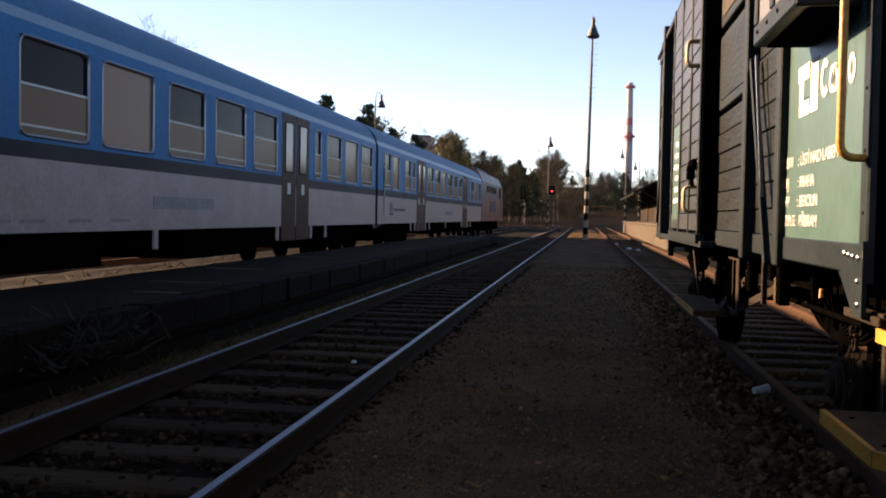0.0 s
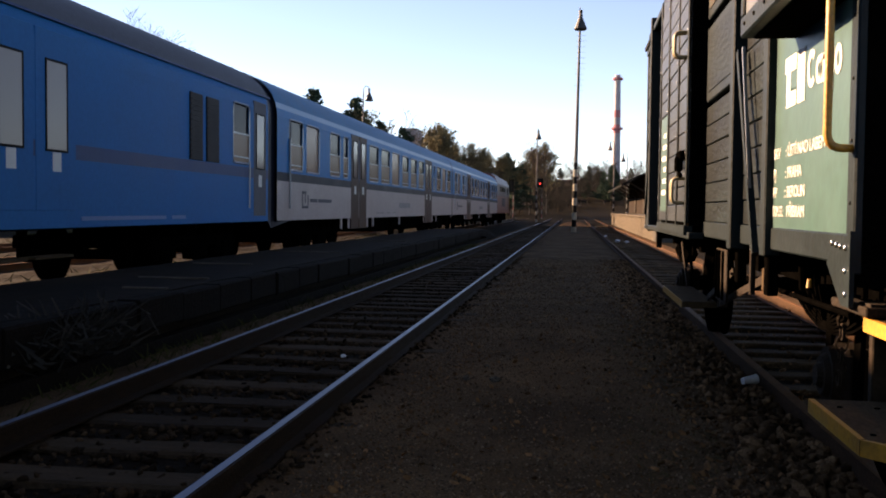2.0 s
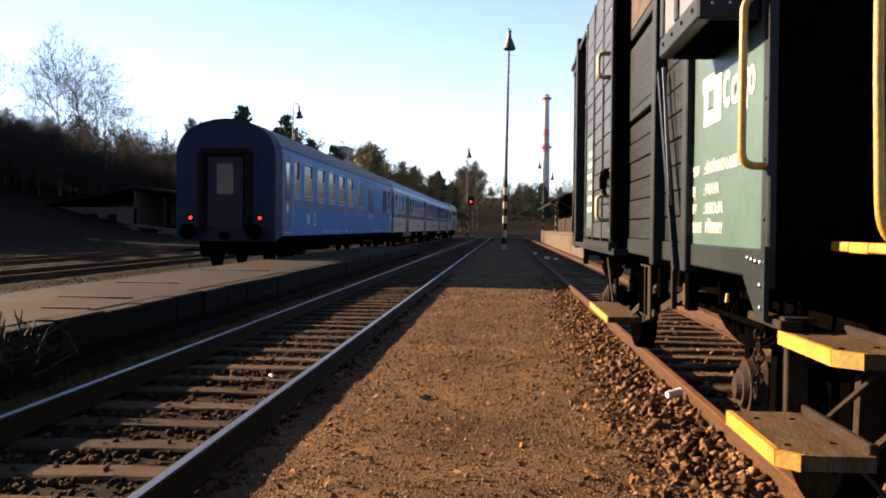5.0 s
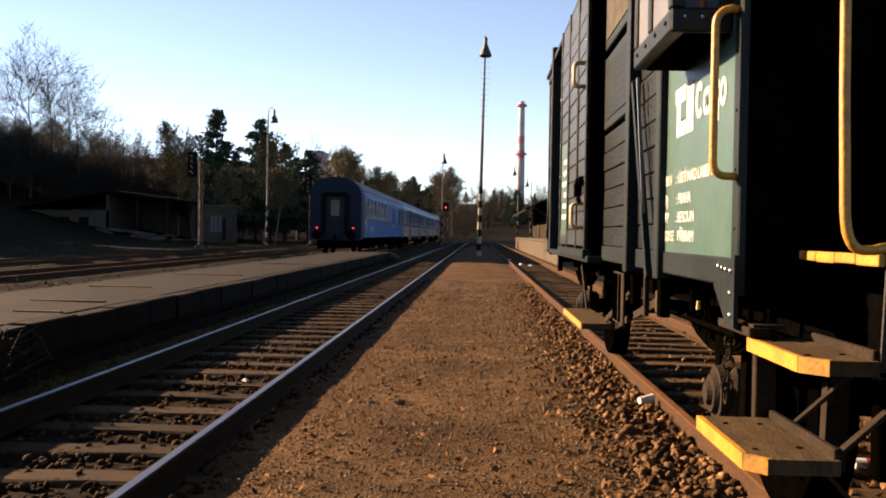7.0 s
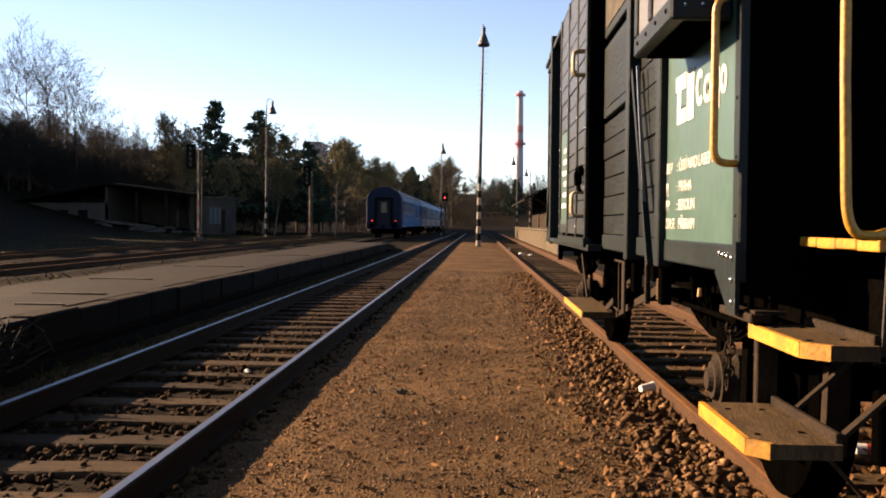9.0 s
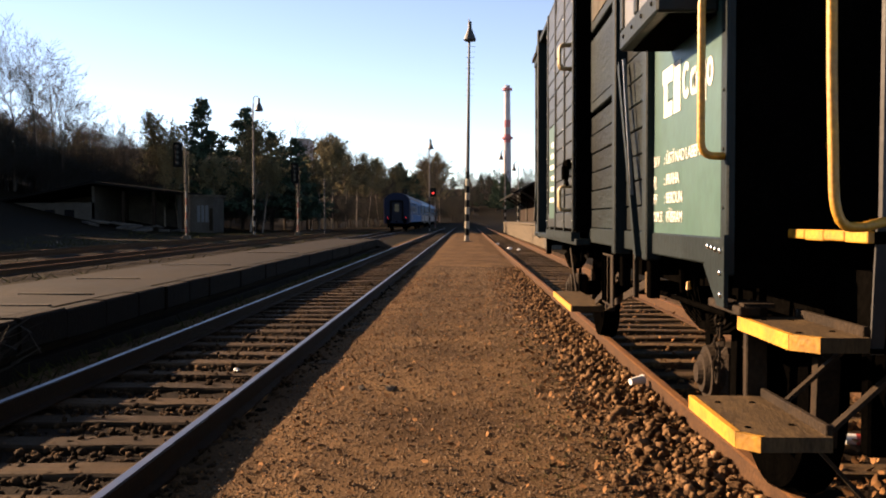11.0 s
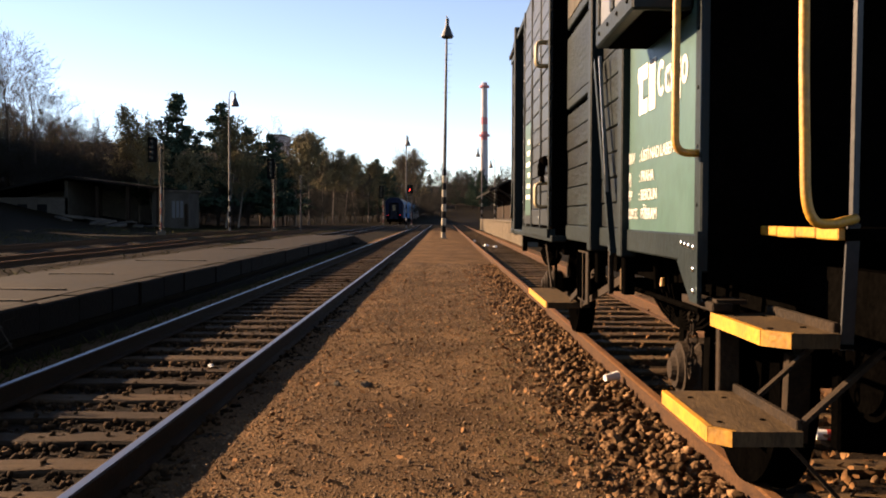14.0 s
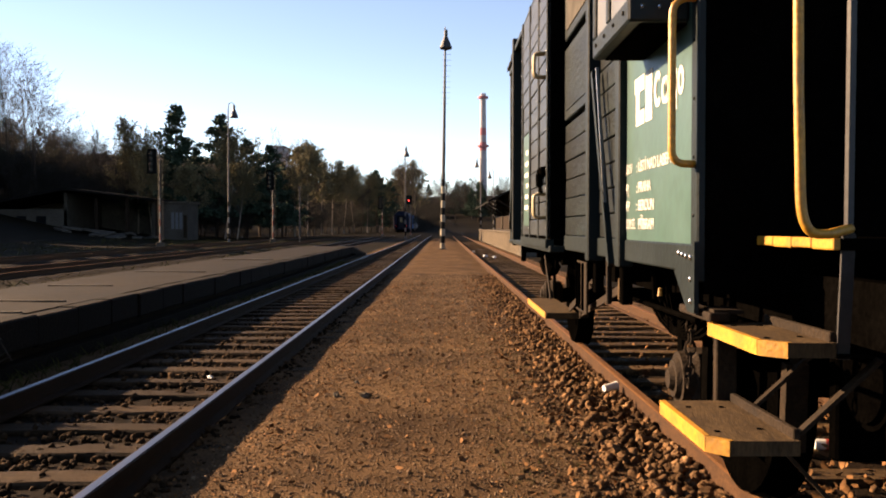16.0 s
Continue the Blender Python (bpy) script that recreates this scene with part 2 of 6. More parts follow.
M_BANDW = material("faded_orange_white_band", (0.2288, 0.1845, 0.1255), 0.7, var=0.15, scale=5, fine=30, bump=0.05)
M_MASTD = material("dark_lamp_metal", (0.041, 0.041, 0.043), 0.5, 0.4, var=0.15, scale=6, fine=40, bump=0.05)
M_BANDR = material("faded_red_band", (0.1255, 0.0258, 0.0184), 0.7, var=0.15, scale=5, fine=30, bump=0.05)
M_BANDW2 = material("weathered_white_band", (0.1435, 0.1378, 0.1291), 0.7, var=0.15, scale=5, fine=30, bump=0.05)
M_DARKPANE = glass_material("dim_upper_pane", (0.010, 0.009, 0.010), 0.12, 0.05)
M_LOUVRE = material("dark_louvre", (0.0103, 0.008, 0.008), 0.6, var=0.2, scale=3, fine=20, bump=0.1, spec=0.2)
M_POSTG = material("dull_grey_post", (0.0206, 0.02, 0.0193), 0.6, var=0.2, scale=6, fine=40, bump=0.1, spec=0.3)
# reflections of the sunlit surroundings are painted into these pane colours
M_TAN = glass_material("tan_reflection_pane", (0.16, 0.095, 0.060), 0.25, 0.08)
M_TANW = glass_material("bright_tan_reflection_pane", (0.24, 0.145, 0.10), 0.2, 0.1)
M_PALEGLASS = glass_material("pale_reflection_pane", (0.17, 0.135, 0.115), 0.12, 0.4)
M_DOORB = material("brown_dirty_door", (0.05, 0.025, 0.017), 0.45, var=0.2, scale=1.5, fine=14, bump=0.05, color2=(0.028, 0.015, 0.012), spec=0.06)
M_ROOFPL = material("worn_grey_marking", (0.2066, 0.2009, 0.1952), 0.6, var=0.15, scale=3, fine=20, bump=0)


# ---- shape helpers ----
def part(name, bm, mat, parent=None, label="", smooth=False):
    me = bpy.data.meshes.new(name)
    bm.to_mesh(me)
    bm.free()
    for m in (mat if isinstance(mat, (list, tuple)) else [mat]):
        me.materials.append(m)
    if smooth:
        me.polygons.foreach_set("use_smooth", [True] * len(me.polygons))
    ob = new(name, me)
    if parent is not None:
        ob.parent = parent
    if label:
        ob["label"] = label
    return ob


def thing(name, label, category, m=None, group="", kind=""):
    ob = new(name)
    ob.empty_display_size = 0.1
    if m is not None:
        ob.matrix_world = m
    return tagged(ob, label, category, group, kind)


def box(bm, x0, x1, y0, y1, z0, z1, bevel=0.0, m=None, mat=0):
    r = bmesh.ops.create_cube(bm, size=1)
    vs = r["verts"]
    bmesh.ops.scale(bm, vec=(x1 - x0, y1 - y0, z1 - z0), verts=vs)
    bmesh.ops.translate(bm, vec=((x0 + x1) / 2, (y0 + y1) / 2, (z0 + z1) / 2), verts=vs)
    es = list({e for v in vs for e in v.link_edges})
    fs = list({f for v in vs for f in v.link_faces})
    for f in fs:
        f.material_index = mat
    if bevel:
        out = bmesh.ops.bevel(bm, geom=es, offset=bevel, segments=1, affect="EDGES")
        vs = list({v for f in out["faces"] for v in f.verts} | {v for v in vs if v.is_valid})
        for f in out["faces"]:
            f.material_index = mat
    if m is not None:
        bmesh.ops.transform(bm, matrix=m, verts=[v for v in vs if v.is_valid])
    return bm


def bx(*a, **k):
    return box(bmesh.new(), *a, **k)


def rod(bm, p, q, r0, r1=None, seg=8, caps=True):
    p, q = Vector(p), Vector(q)
    d = q - p
    m = Matrix.Translation((p + q) / 2) @ d.to_track_quat("Z", "Y").to_matrix().to_4x4()
    bmesh.ops.create_cone(bm, cap_ends=caps, segments=seg, radius1=r0, radius2=r0 if r1 is None else r1, depth=d.length, matrix=m)
    return bm


def beam(bm, p, q, w, h):
    """A rectangular bar from p to q, w wide and h high."""
    p, q = Vector(p), Vector(q)
    d = q - p
    m = Matrix.Translation((p + q) / 2) @ d.to_track_quat("Y", "Z").to_matrix().to_4x4()
    vs = bmesh.ops.create_cube(bm, size=1)["verts"]
    bmesh.ops.scale(bm, vec=(w, d.length, h), verts=vs)
    bmesh.ops.transform(bm, matrix=m, verts=vs)
    return bm


def pipe(bm, pts, r, seg=8):
    """A bent tube through the points."""
    pts = [Vector(p) for p in pts]
    rings = []
    for i, p in enumerate(pts):
        d = (pts[min(i + 1, len(pts) - 1)] - pts[max(i - 1, 0)]).normalized()
        q = d.to_track_quat("Z", "Y").to_matrix() if i == 0 else (prev.rotation_difference(d).to_matrix() @ base)
        base, prev = q, d
        rings.append([bm.verts.new(p + q @ Vector((r * math.cos(a), r * math.sin(a), 0))) for a in (2 * math.pi * k / seg for k in range(seg))])
    for a, b in zip(rings, rings[1:]):
        for k in range(seg):
            bm.faces.new((a[k], a[(k + 1) % seg], b[(k + 1) % seg], b[k]))
    bm.faces.new(rings[0][::-1])
    bm.faces.new(rings[-1])
    return bm


def bend(a, b, c, n=5):
    """Points of a rounded corner from a towards b and on to c."""
    a, b, c = Vector(a), Vector(b), Vector(c)
    return [a * (1 - t) ** 2 + b * 2 * t * (1 - t) + c * t * t for t in (k / n for k in range(n + 1))]


def prism(bm, profile, y0, y1):
    """Sweeps a closed outline of (x, z) from y0 to y1."""
    a = [bm.verts.new((x, y0, z)) for x, z in profile]
    b = [bm.verts.new((x, y1, z)) for x, z in profile]
    n = len(profile)
    for i in range(n):
        bm.faces.new((a[i], a[(i + 1) % n], b[(i + 1) % n], b[i]))
    bm.faces.new(a[::-1])
    bm.faces.new(b)
    bmesh.ops.recalc_face_normals(bm, faces=bm.faces[:])
    return bm


# ---- ground and tracks ----
LEFT_X, RIGHT_X = -2.384, 2.19       # track centres
TRAIN_X, TRAIN_S = -7.36, 0.0      # train track: x = TRAIN_X + TRAIN_S * y
PLAT_Z = 0.37


def train_x(y):
    return TRAIN_X + TRAIN_S * y


def hill(x, y):
    """Height of the ground."""
    z = -0.24
    d = max(0.0, -x - 24 - max(0.0, 60 - y) * 0.1)
    z += 18.0 * (1 - math.exp(-(d / 52.0) ** 2)) * min(1.0, max(0.0, (y + 60) / 120))
    z += 17.0 * (1 / (1 + math.exp(-(y - 330) / 45.0)))
    dr = max(0.0, x - 30)
    z += 9.0 * (1 - math.exp(-(dr / 70.0) ** 2))
    if d > 0 or y > 200 or dr > 0:
        z += 0.6 * noise.noise((x * 0.03, y * 0.03, 0.0)) * min(1.0, (d + dr + max(0, y - 200)) / 30)
    return z


def sheet(name, xs, ys, fz, mat, smooth=True):
    bm = bmesh.new()
    rows = [[bm.verts.new((x, y, fz(x, y))) for x in xs] for y in ys]
    for a, b in zip(rows, rows[1:]):
        for i in range(len(xs) - 1):
            bm.faces.new((a[i], a[i + 1], b[i + 1], b[i]))
    return part(name, bm, mat, smooth=smooth)


def steps(*spans):
    out = []
    for a, b, n in spans:
        out += [a + (b - a) * k / n for k in range(n)]
    return out + [spans[-1][1]]


ground = sheet("ground", steps((-1500, -300, 12), (-300, -100, 20), (-100, -20, 32), (-20, 20, 20), (20, 100, 20), (100, 1500, 20)),
               steps((-200, -20, 12), (-20, 120, 50), (120, 500, 60), (500, 3500, 20)), hill, M_GROUND)
tagged(ground, "dry brown grass and dirt ground of the yard", "ground", kind="structure")


def path_z(x, y):
    e = min(1.0, max(0.0, (x + 1.45) / 0.7)) * min(1.0, max(0.0, (1.38 - x) / 0.7))
    e = e * e * (3 - 2 * e)
    return -0.160 + 0.045 * e + 0.016 * noise.noise((x * 1.3, y * 0.8, 0)) + 0.012 * noise.noise((x * 5, y * 4, 3))


path = sheet("gravel_path", steps((-1.56, 1.37, 44)), steps((-6, 14, 130), (14, 60, 90), (60, 125, 30)), path_z, M_PATH)
tagged(path, "trodden brown gravel path between the tracks", "path", kind="structure")


def ballast_bed(x0, s, y0, y1, top, name):
    def fz(x, y):
        u = abs(x - (x0 + s * y))
        e = min(1.0, max(0.0, (1.75 - u) / 0.4))
        side = (x - x0) * (1 if x0 < 0 else -1)
        top_ = top if u < 0.80 else -0.215 if abs(x0) < 5 and side > 0 else min(-0.142, top + 0.055)
        return -0.232 + (top_ + 0.232) * e + 0.022 * noise.noise((x * 3.1, y * 2.7, x0)) + 0.014 * noise.noise((x * 9, y * 9, 1))
    bm = bmesh.new()
    us = steps((-1.95, -0.82, 8), (-0.82, -0.78, 1), (-0.78, 0.78, 12), (0.78, 0.82, 1), (0.82, 1.95, 8))
    ys = steps((y0, 16, 100), (16, 60, 70), (60, y1, 40))
    rows = [[bm.verts.new((x0 + s * y + u, y, fz(x0 + s * y + u, y))) for u in us] for y in ys]
    for a, b in zip(rows, rows[1:]):
        for i in range(len(us) - 1):
            f = bm.faces.new((a[i], a[i + 1], b[i + 1], b[i]))
            if abs(us[i] + us[i + 1]) > 1.66:
                f.material_index = 1
    return tagged(part(name, bm, [M_BALLAST, M_PATH if abs(x0) < 5 else M_BALLAST], smooth=True), "dark dirty ballast bed under the rails, shade put into its colour", "ballast", kind="structure")


RAIL = [(-0.0625, -0.155), (0.0625, -0.155), (0.0625, -0.143), (0.010, -0.128), (0.010, -0.042), (0.036, -0.034), (0.036, -0.006),
        (0.023, 0.0), (-0.023, 0.0), (-0.036, -0.006), (-0.036, -0.034), (-0.010, -0.042), (-0.010, -0.128), (-0.0625, -0.143)]


def rail(x, s, y0, y1, top_mat, parent):
    bm = bmesh.new()
    a = [bm.verts.new((x + s * y0 + u, y0, w)) for u, w in RAIL]
    b = [bm.verts.new((x + s * y1 + u, y1, w)) for u, w in RAIL]
    n = len(RAIL)
    for i in range(n):
        f = bm.faces.new((a[i], a[(i + 1) % n], b[(i + 1) % n], b[i]))
        f.material_index = 1 if i == 7 or top_mat is M_RUST and i in (6, 8) else 0
    bm.faces.new(a[::-1])
    bm.faces.new(b)
    return part("rail", bm, [(M_RUSTW if top_mat is M_RUST else M_RAIL), top_mat], parent)


def sleeper_mesh(seed, wob):
    rnd = random.Random(seed)
    bm = bx(-1.25, 1.25, -0.125, 0.125, -0.15, 0.0, bevel=0.015)
    bmesh.ops.subdivide_edges(bm, edges=[e for e in bm.edges if e.calc_length() > 1], cuts=4)
    for v in bm.verts:
        v.co.y += rnd.uniform(-wob, wob)
        v.co.z += rnd.uniform(-wob, wob) * 0.5
    me = bpy.data.meshes.new("sleeper")
    bm.to_mesh(me)
    bm.free()
    return me


def track(x0, s, y0, y1, top_mat, label, pitch, near, tie_mat, top=-0.20):
    ob = thing("track", label, "railway track", kind="structure")
    ballast_bed(x0, s, y0, y1, top, "ballast")
    for sx in (-0.7525, 0.7525):
        rail(x0 + sx, s, y0, y1, top_mat, ob)
    meshes = [sleeper_mesh(k, 0.012) for k in range(5)]
    for me in meshes:
        me.materials.append(tie_mat)
    rnd = random.Random(int(abs(x0) * 10))
    y = y0 + 0.2
    far = bmesh.new()
    while y < y1:
        m = pose(x0 + s * y + rnd.uniform(-0.03, 0.03), y, -0.157 + rnd.uniform(-0.012, 0.0), 0, rnd.uniform(-0.5, 0.5), rnd.uniform(-1.2, 1.2))
        if y < near:
            o = new("sleeper", rnd.choice(meshes))
            o.parent = ob
            o.matrix_local = m
        else:
            box(far, -1.25, 1.25, -0.125, 0.125, -0.12, 0, m=m)
        y += pitch + rnd.uniform(-0.02, 0.02)
    tagged(part("sleepers", far, tie_mat, ob), kind="stuff")
    return ob


track(LEFT_X, 0.0, -4, 190, M_RAILTOP, "main track with polished rails on wooden sleepers", 0.645, 60, M_TIE)
track(RIGHT_X, 0.0, -4, 170, M_RUST, "siding with rusty brown rails on old sleepers", 0.645, 60, M_TIE2, top=-0.205)
track(TRAIN_X, TRAIN_S, -50, 190, M_RAILTOP, "platform track with polished rails", 0.65, -40, M_TIE)
track(-12.3, 0.004, -30, 190, M_RUST, "rusty station track in dry grass", 0.65, -40, M_TIE2)
track(-17.0, 0.004, -30, 150, M_RUST, "overgrown rusty station track", 0.65, -40, M_TIE2)

# island platform between the two left tracks
PL0, PL1, PLF = -3.86, -5.98, 41.0
plat = thing("platform", "low worn asphalt platform with a stone edge", "platform", kind="structure")


def plat_z(x, y):
    return PLAT_Z - max(0.0, y - PLF) * 0.075 + 0.012 * noise.noise((x * 1.1, y * 0.9, 5))


bm = bmesh.new()
ys = steps((-12, PLF, 90), (PLF, PLF + 7.5, 14))
xs = steps((0, 1, 10))
rows = []
for y in ys:
    wl = PL1
    rows.append([bm.verts.new((wl + (PL0 - 0.22 - wl) * u, y, plat_z(wl + (PL0 - wl) * u, y))) for u in xs])
for a, b in zip(rows, rows[1:]):
    for i in range(len(xs) - 1):
        bm.faces.new((a[i], a[i + 1], b[i + 1], b[i]))
for r0, sgn in ((0, 1), (-1, -1)):
    low = [bm.verts.new((r[r0].co.x, r[r0].co.y, -0.26)) for r in rows]
    for i in range(len(rows) - 1):
        q = (rows[i][r0], rows[i + 1][r0], low[i + 1], low[i])
        bm.faces.new(q if sgn > 0 else q[::-1])
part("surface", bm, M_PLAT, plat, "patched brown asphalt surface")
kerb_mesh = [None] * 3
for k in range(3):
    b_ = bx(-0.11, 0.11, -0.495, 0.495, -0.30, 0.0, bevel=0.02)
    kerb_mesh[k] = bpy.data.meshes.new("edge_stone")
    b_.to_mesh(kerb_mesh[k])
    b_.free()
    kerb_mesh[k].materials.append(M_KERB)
rnd = random.Random(3)
for i in range(60):
    y = -11.5 + i
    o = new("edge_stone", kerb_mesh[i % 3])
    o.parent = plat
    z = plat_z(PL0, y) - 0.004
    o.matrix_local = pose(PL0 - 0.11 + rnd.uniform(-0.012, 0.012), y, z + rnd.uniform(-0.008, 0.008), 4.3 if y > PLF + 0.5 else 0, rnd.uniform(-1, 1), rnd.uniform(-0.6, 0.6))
for y, x0, x1 in ((10.6, -5.1, -4.25), (13.4, -5.6, -4.7), (9.2, -4.6, -4.12), (17.5, -5.7, -4.4), (24.0, -5.6, -4.3)):
    part("slab_joint", bx(x0, x1, y - 0.035, y + 0.035, PLAT_Z - 0.03, PLAT_Z + 0.015, m=None), M_CONC, plat, "pale slab joint")
# the wall's shade comes from its dark colour
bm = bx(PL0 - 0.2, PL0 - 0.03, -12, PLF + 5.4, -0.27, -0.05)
part("edge_wall", bm, M_KERB, plat, "concrete edge wall with shade in its dark colour")

# ---- boxcar on the siding ----
WX, WXR = 0.87, 3.51          # side faces of the boxcar
WY0, WY1 = 3.20, 11.9         # body ends
wagon = thing("boxcar", "dark green wooden boxcar with a bay window and yellow-edged end steps", "railway wagon")
rw = random.Random(11)

# the near end wall's shade is put into its colour
part("end_wall", bx(WX + 0.02, WXR - 0.02, WY0, WY0 + 0.06, 0.98, 3.25), M_BLACK, wagon, "end wall with shade put into its nearly black colour")
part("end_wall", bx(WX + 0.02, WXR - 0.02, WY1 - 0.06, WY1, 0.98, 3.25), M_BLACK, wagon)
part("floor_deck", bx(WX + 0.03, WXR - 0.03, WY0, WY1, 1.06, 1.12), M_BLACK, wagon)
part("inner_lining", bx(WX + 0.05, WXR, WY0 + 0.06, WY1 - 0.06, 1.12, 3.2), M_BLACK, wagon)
# arched roof
bm = bmesh.new()
arc = [(WX - 0.05 + (WXR - WX + 0.10) * k / 14, 3.22 + 0.42 * math.sin(math.pi * k / 14) ** 0.8) for k in range(15)]
prism(bm, arc + [(x, z - 0.05) for x, z in reversed(arc)], WY0 - 0.75, WY1 + 0.08)
part("roof", bm, M_ROOFT, wagon, "dark arched canvas roof")
# corner posts, side posts, top and bottom rails
for y0, y1, proud, top in ((WY0, WY0 + 0.085, 0.006, 3.22), (4.44, 4.54, 0.042, 3.22), (5.23, 5.33, 0.065, 3.22), (10.1, 10.2, 0.12, 3.22), (WY1 - 0.09, WY1, 0.02, 3.22)):
    bm = bx(WX - proud, WX + 0.03, y0, y1, 1.02, top, bevel=0.006)
    part("side_post", bm, M_GREEN, wagon)
for y in (4.49, 5.28, 10.15):       # tails of the posts below the sole bar
    part("post_foot", bx(WX - 0.02, WX + 0.03, y - 0.04, y + 0.04, 0.84, 1.04, bevel=0.005), M_BLACK, wagon)
part("top_rail", bx(WX - 0.03, WX + 0.03, WY0, WY1, 3.10, 3.22, bevel=0.006), M_GREEN, wagon)
part("sole_bar", bx(WX - 0.012, WX + 0.05, WY0 + 0.02, WY1, 1.05, 1.15, bevel=0.006), M_GREEN, wagon, "dark green sole bar")
part("sole_bar", bx(WXR - 0.05, WXR, WY0 + 0.02, WY1, 1.02, 1.15), M_BLACK, wagon)
# corner gusset plate
bm = bmesh.new()
pts = [(WY0 - 0.004, 1.16), (WY0 - 0.004, 0.915), (WY0 + 0.085, 0.915), (WY0 + 0.27, 1.045), (WY0 + 0.27, 1.05)]
a = [bm.verts.new((WX - 0.016, y, z)) for y, z in pts]
b = [bm.verts.new((WX + 0.0, y, z)) for y, z in pts]
bm.faces.new(a)
bm.faces.new(b[::-1])
for i in range(len(pts)):
    bm.faces.new((a[i], b[i], b[(i + 1) % len(pts)], a[(i + 1) % len(pts)]))
bmesh.ops.recalc_face_normals(bm, faces=bm.faces[:])
part("corner_gusset", bm, M_GREEN, wagon, "green painted corner plate")


def bolt(y, z, x=WX - 0.018, r=0.011, mat=M_CHROME, par=None):
    bm = bmesh.new()
    bmesh.ops.create_uvsphere(bm, u_segments=8, v_segments=5, radius=r)
    bmesh.ops.scale(bm, vec=(0.6, 1, 1), verts=bm.verts[:])
    o = part("bolt", bm, mat, wagon if par is None else par, smooth=True)
    o.location = (x, y, z)


for y, z in ((3.24, 1.105), (3.30, 1.108), (3.35, 1.112), (3.40, 1.116), (3.24, 1.03), (3.235, 0.955)):
    bolt(y, z)
for k in range(9):
    bolt(3.243, 1.25 + 0.2 * k, x=WX - 0.008, r=0.007, mat=M_GREEN)
# smooth lettered panel
panel = part("lettered_panel", bx(WX - 0.004, WX + 0.03, WY0 + 0.085, 4.44, 1.15, 3.10), M_PANEL, wagon, "sage green panel with white lettering")


def side_text(body, y, z, size, parent, x=WX - 0.006, wide=1.25):
    cu = bpy.data.curves.new("lettering", "FONT")
    cu.body, cu.size, cu.extrude, cu.space_character = body, size, 0.0006, 0.92
    cu.materials.append(M_WHITE)
    o = new("lettering", cu)
    o.parent = parent
    o.matrix_local = Matrix.Translation((x, y, z)) @ Matrix(((0, 0, -1, 0), (-1, 0, 0, 0), (0, 1, 0, 0), (0, 0, 0, 1))) @ Matrix.Diagonal((wide, 1.0, 1.0, 1.0))
    return o


for a_, b_, z in (("SKV", "ÚSTÍ NAD LABEM", 1.452), ("PJ", "PRAHA", 1.362), ("PP", "BEROUN", 1.282), ("DOM. ST.:", "PŘÍBRAM", 1.200)):
    side_text(a_, 4.435, z, 0.066, panel, wide=0.80 if a_[0] == "D" else 1.25)
    if a_[0] != "D":
        side_text(":", 4.205, z, 0.066, panel)
    side_text(b_, 4.165, z, 0.066, panel)
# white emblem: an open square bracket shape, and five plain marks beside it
bm = bmesh.new()
E0 = WX - 0.006


def mark(bm, y0, y1, z0, z1):
    box(bm, E0 - 0.0006, E0 + 0.003, y1, y0, z0, z1)


EL, ER, EB, ET = 4.245, 3.90, 1.655, 1.865
mark(bm, EL, EL - 0.20, 1.80, ET)
mark(bm, EL - 0.03, EL - 0.10, EB, 1.80)
mark(bm, EL - 0.225, ER, EB, ET)
mark(bm, EL - 0.10, EL - 0.20, EB, 1.715)
part("emblem", bm, M_WHITE, panel, "white square emblem")
bm = bmesh.new()
box(bm, E0 - 0.0012, E0 + 0.003, 4.02, 4.145, 1.725, 1.79)
part("emblem_hole", bm, M_PANEL, panel)


def emblem_arc(y, z, w, h, a0, a1, thick, stem=0.0):
    """A curved white mark of width w and height h at (y, z), from angle a0 to a1, with an upright bar beside it."""
    bm, n = bmesh.new(), 18
    rr = []
    for k in range(n + 1):
        a = radians(a0 + (a1 - a0) * k / n)
        rr.append([bm.verts.new((E0 - 0.0006, y - (w / 2 - i) * math.cos(a), z + h / 2 + (h / 2 - i) * math.sin(a))) for i in (0.0, thick)])
    for p, q in zip(rr, rr[1:]):
        bm.faces.new((p[0], p[1], q[1], q[0]))
    if stem:
        mark(bm, y - w / 2 + thick, y - w / 2 - 0.002, z + min(stem, 0), z + max(stem, h))
    return part("emblem_mark", bm, M_WHITE, panel)


emblem_arc(3.795, 1.690, 0.125, 0.145, 45, 315, 0.030)
emblem_arc(3.685, 1.690, 0.085, 0.105, 0, 360, 0.024, 0.001)
emblem_arc(3.600, 1.745, 0.060, 0.050, 60, 180, 0.022)
part("emblem_mark", bx(E0 - 0.0006, E0 + 0.003, 3.606, 3.630, 1.690, 1.792), M_WHITE, panel)
emblem_arc(3.530, 1.690, 0.085, 0.105, 0, 360, 0.024, -0.045)
emblem_arc(3.430, 1.690, 0.090, 0.105, 0, 360, 0.024)
# plank walls between the posts
PLANK = 0.128


def planks(y0, y1, z0, z1, x, mats, parent=wagon, name="plank", thick=0.022):
    n = max(1, round((z1 - z0) / PLANK))
    h = (z1 - z0) / n
    for k in range(n):
        bm = bx(-thick, thick, -(y1 - y0) / 2, (y1 - y0) / 2, -h / 2 + 0.0035, h / 2 - 0.0035, bevel=0.004)
        o = part(name, bm, rw.choice(mats), parent)
        o.location = (x + rw.uniform(-0.004, 0.004), (y0 + y1) / 2, z0 + h * (k + 0.5))


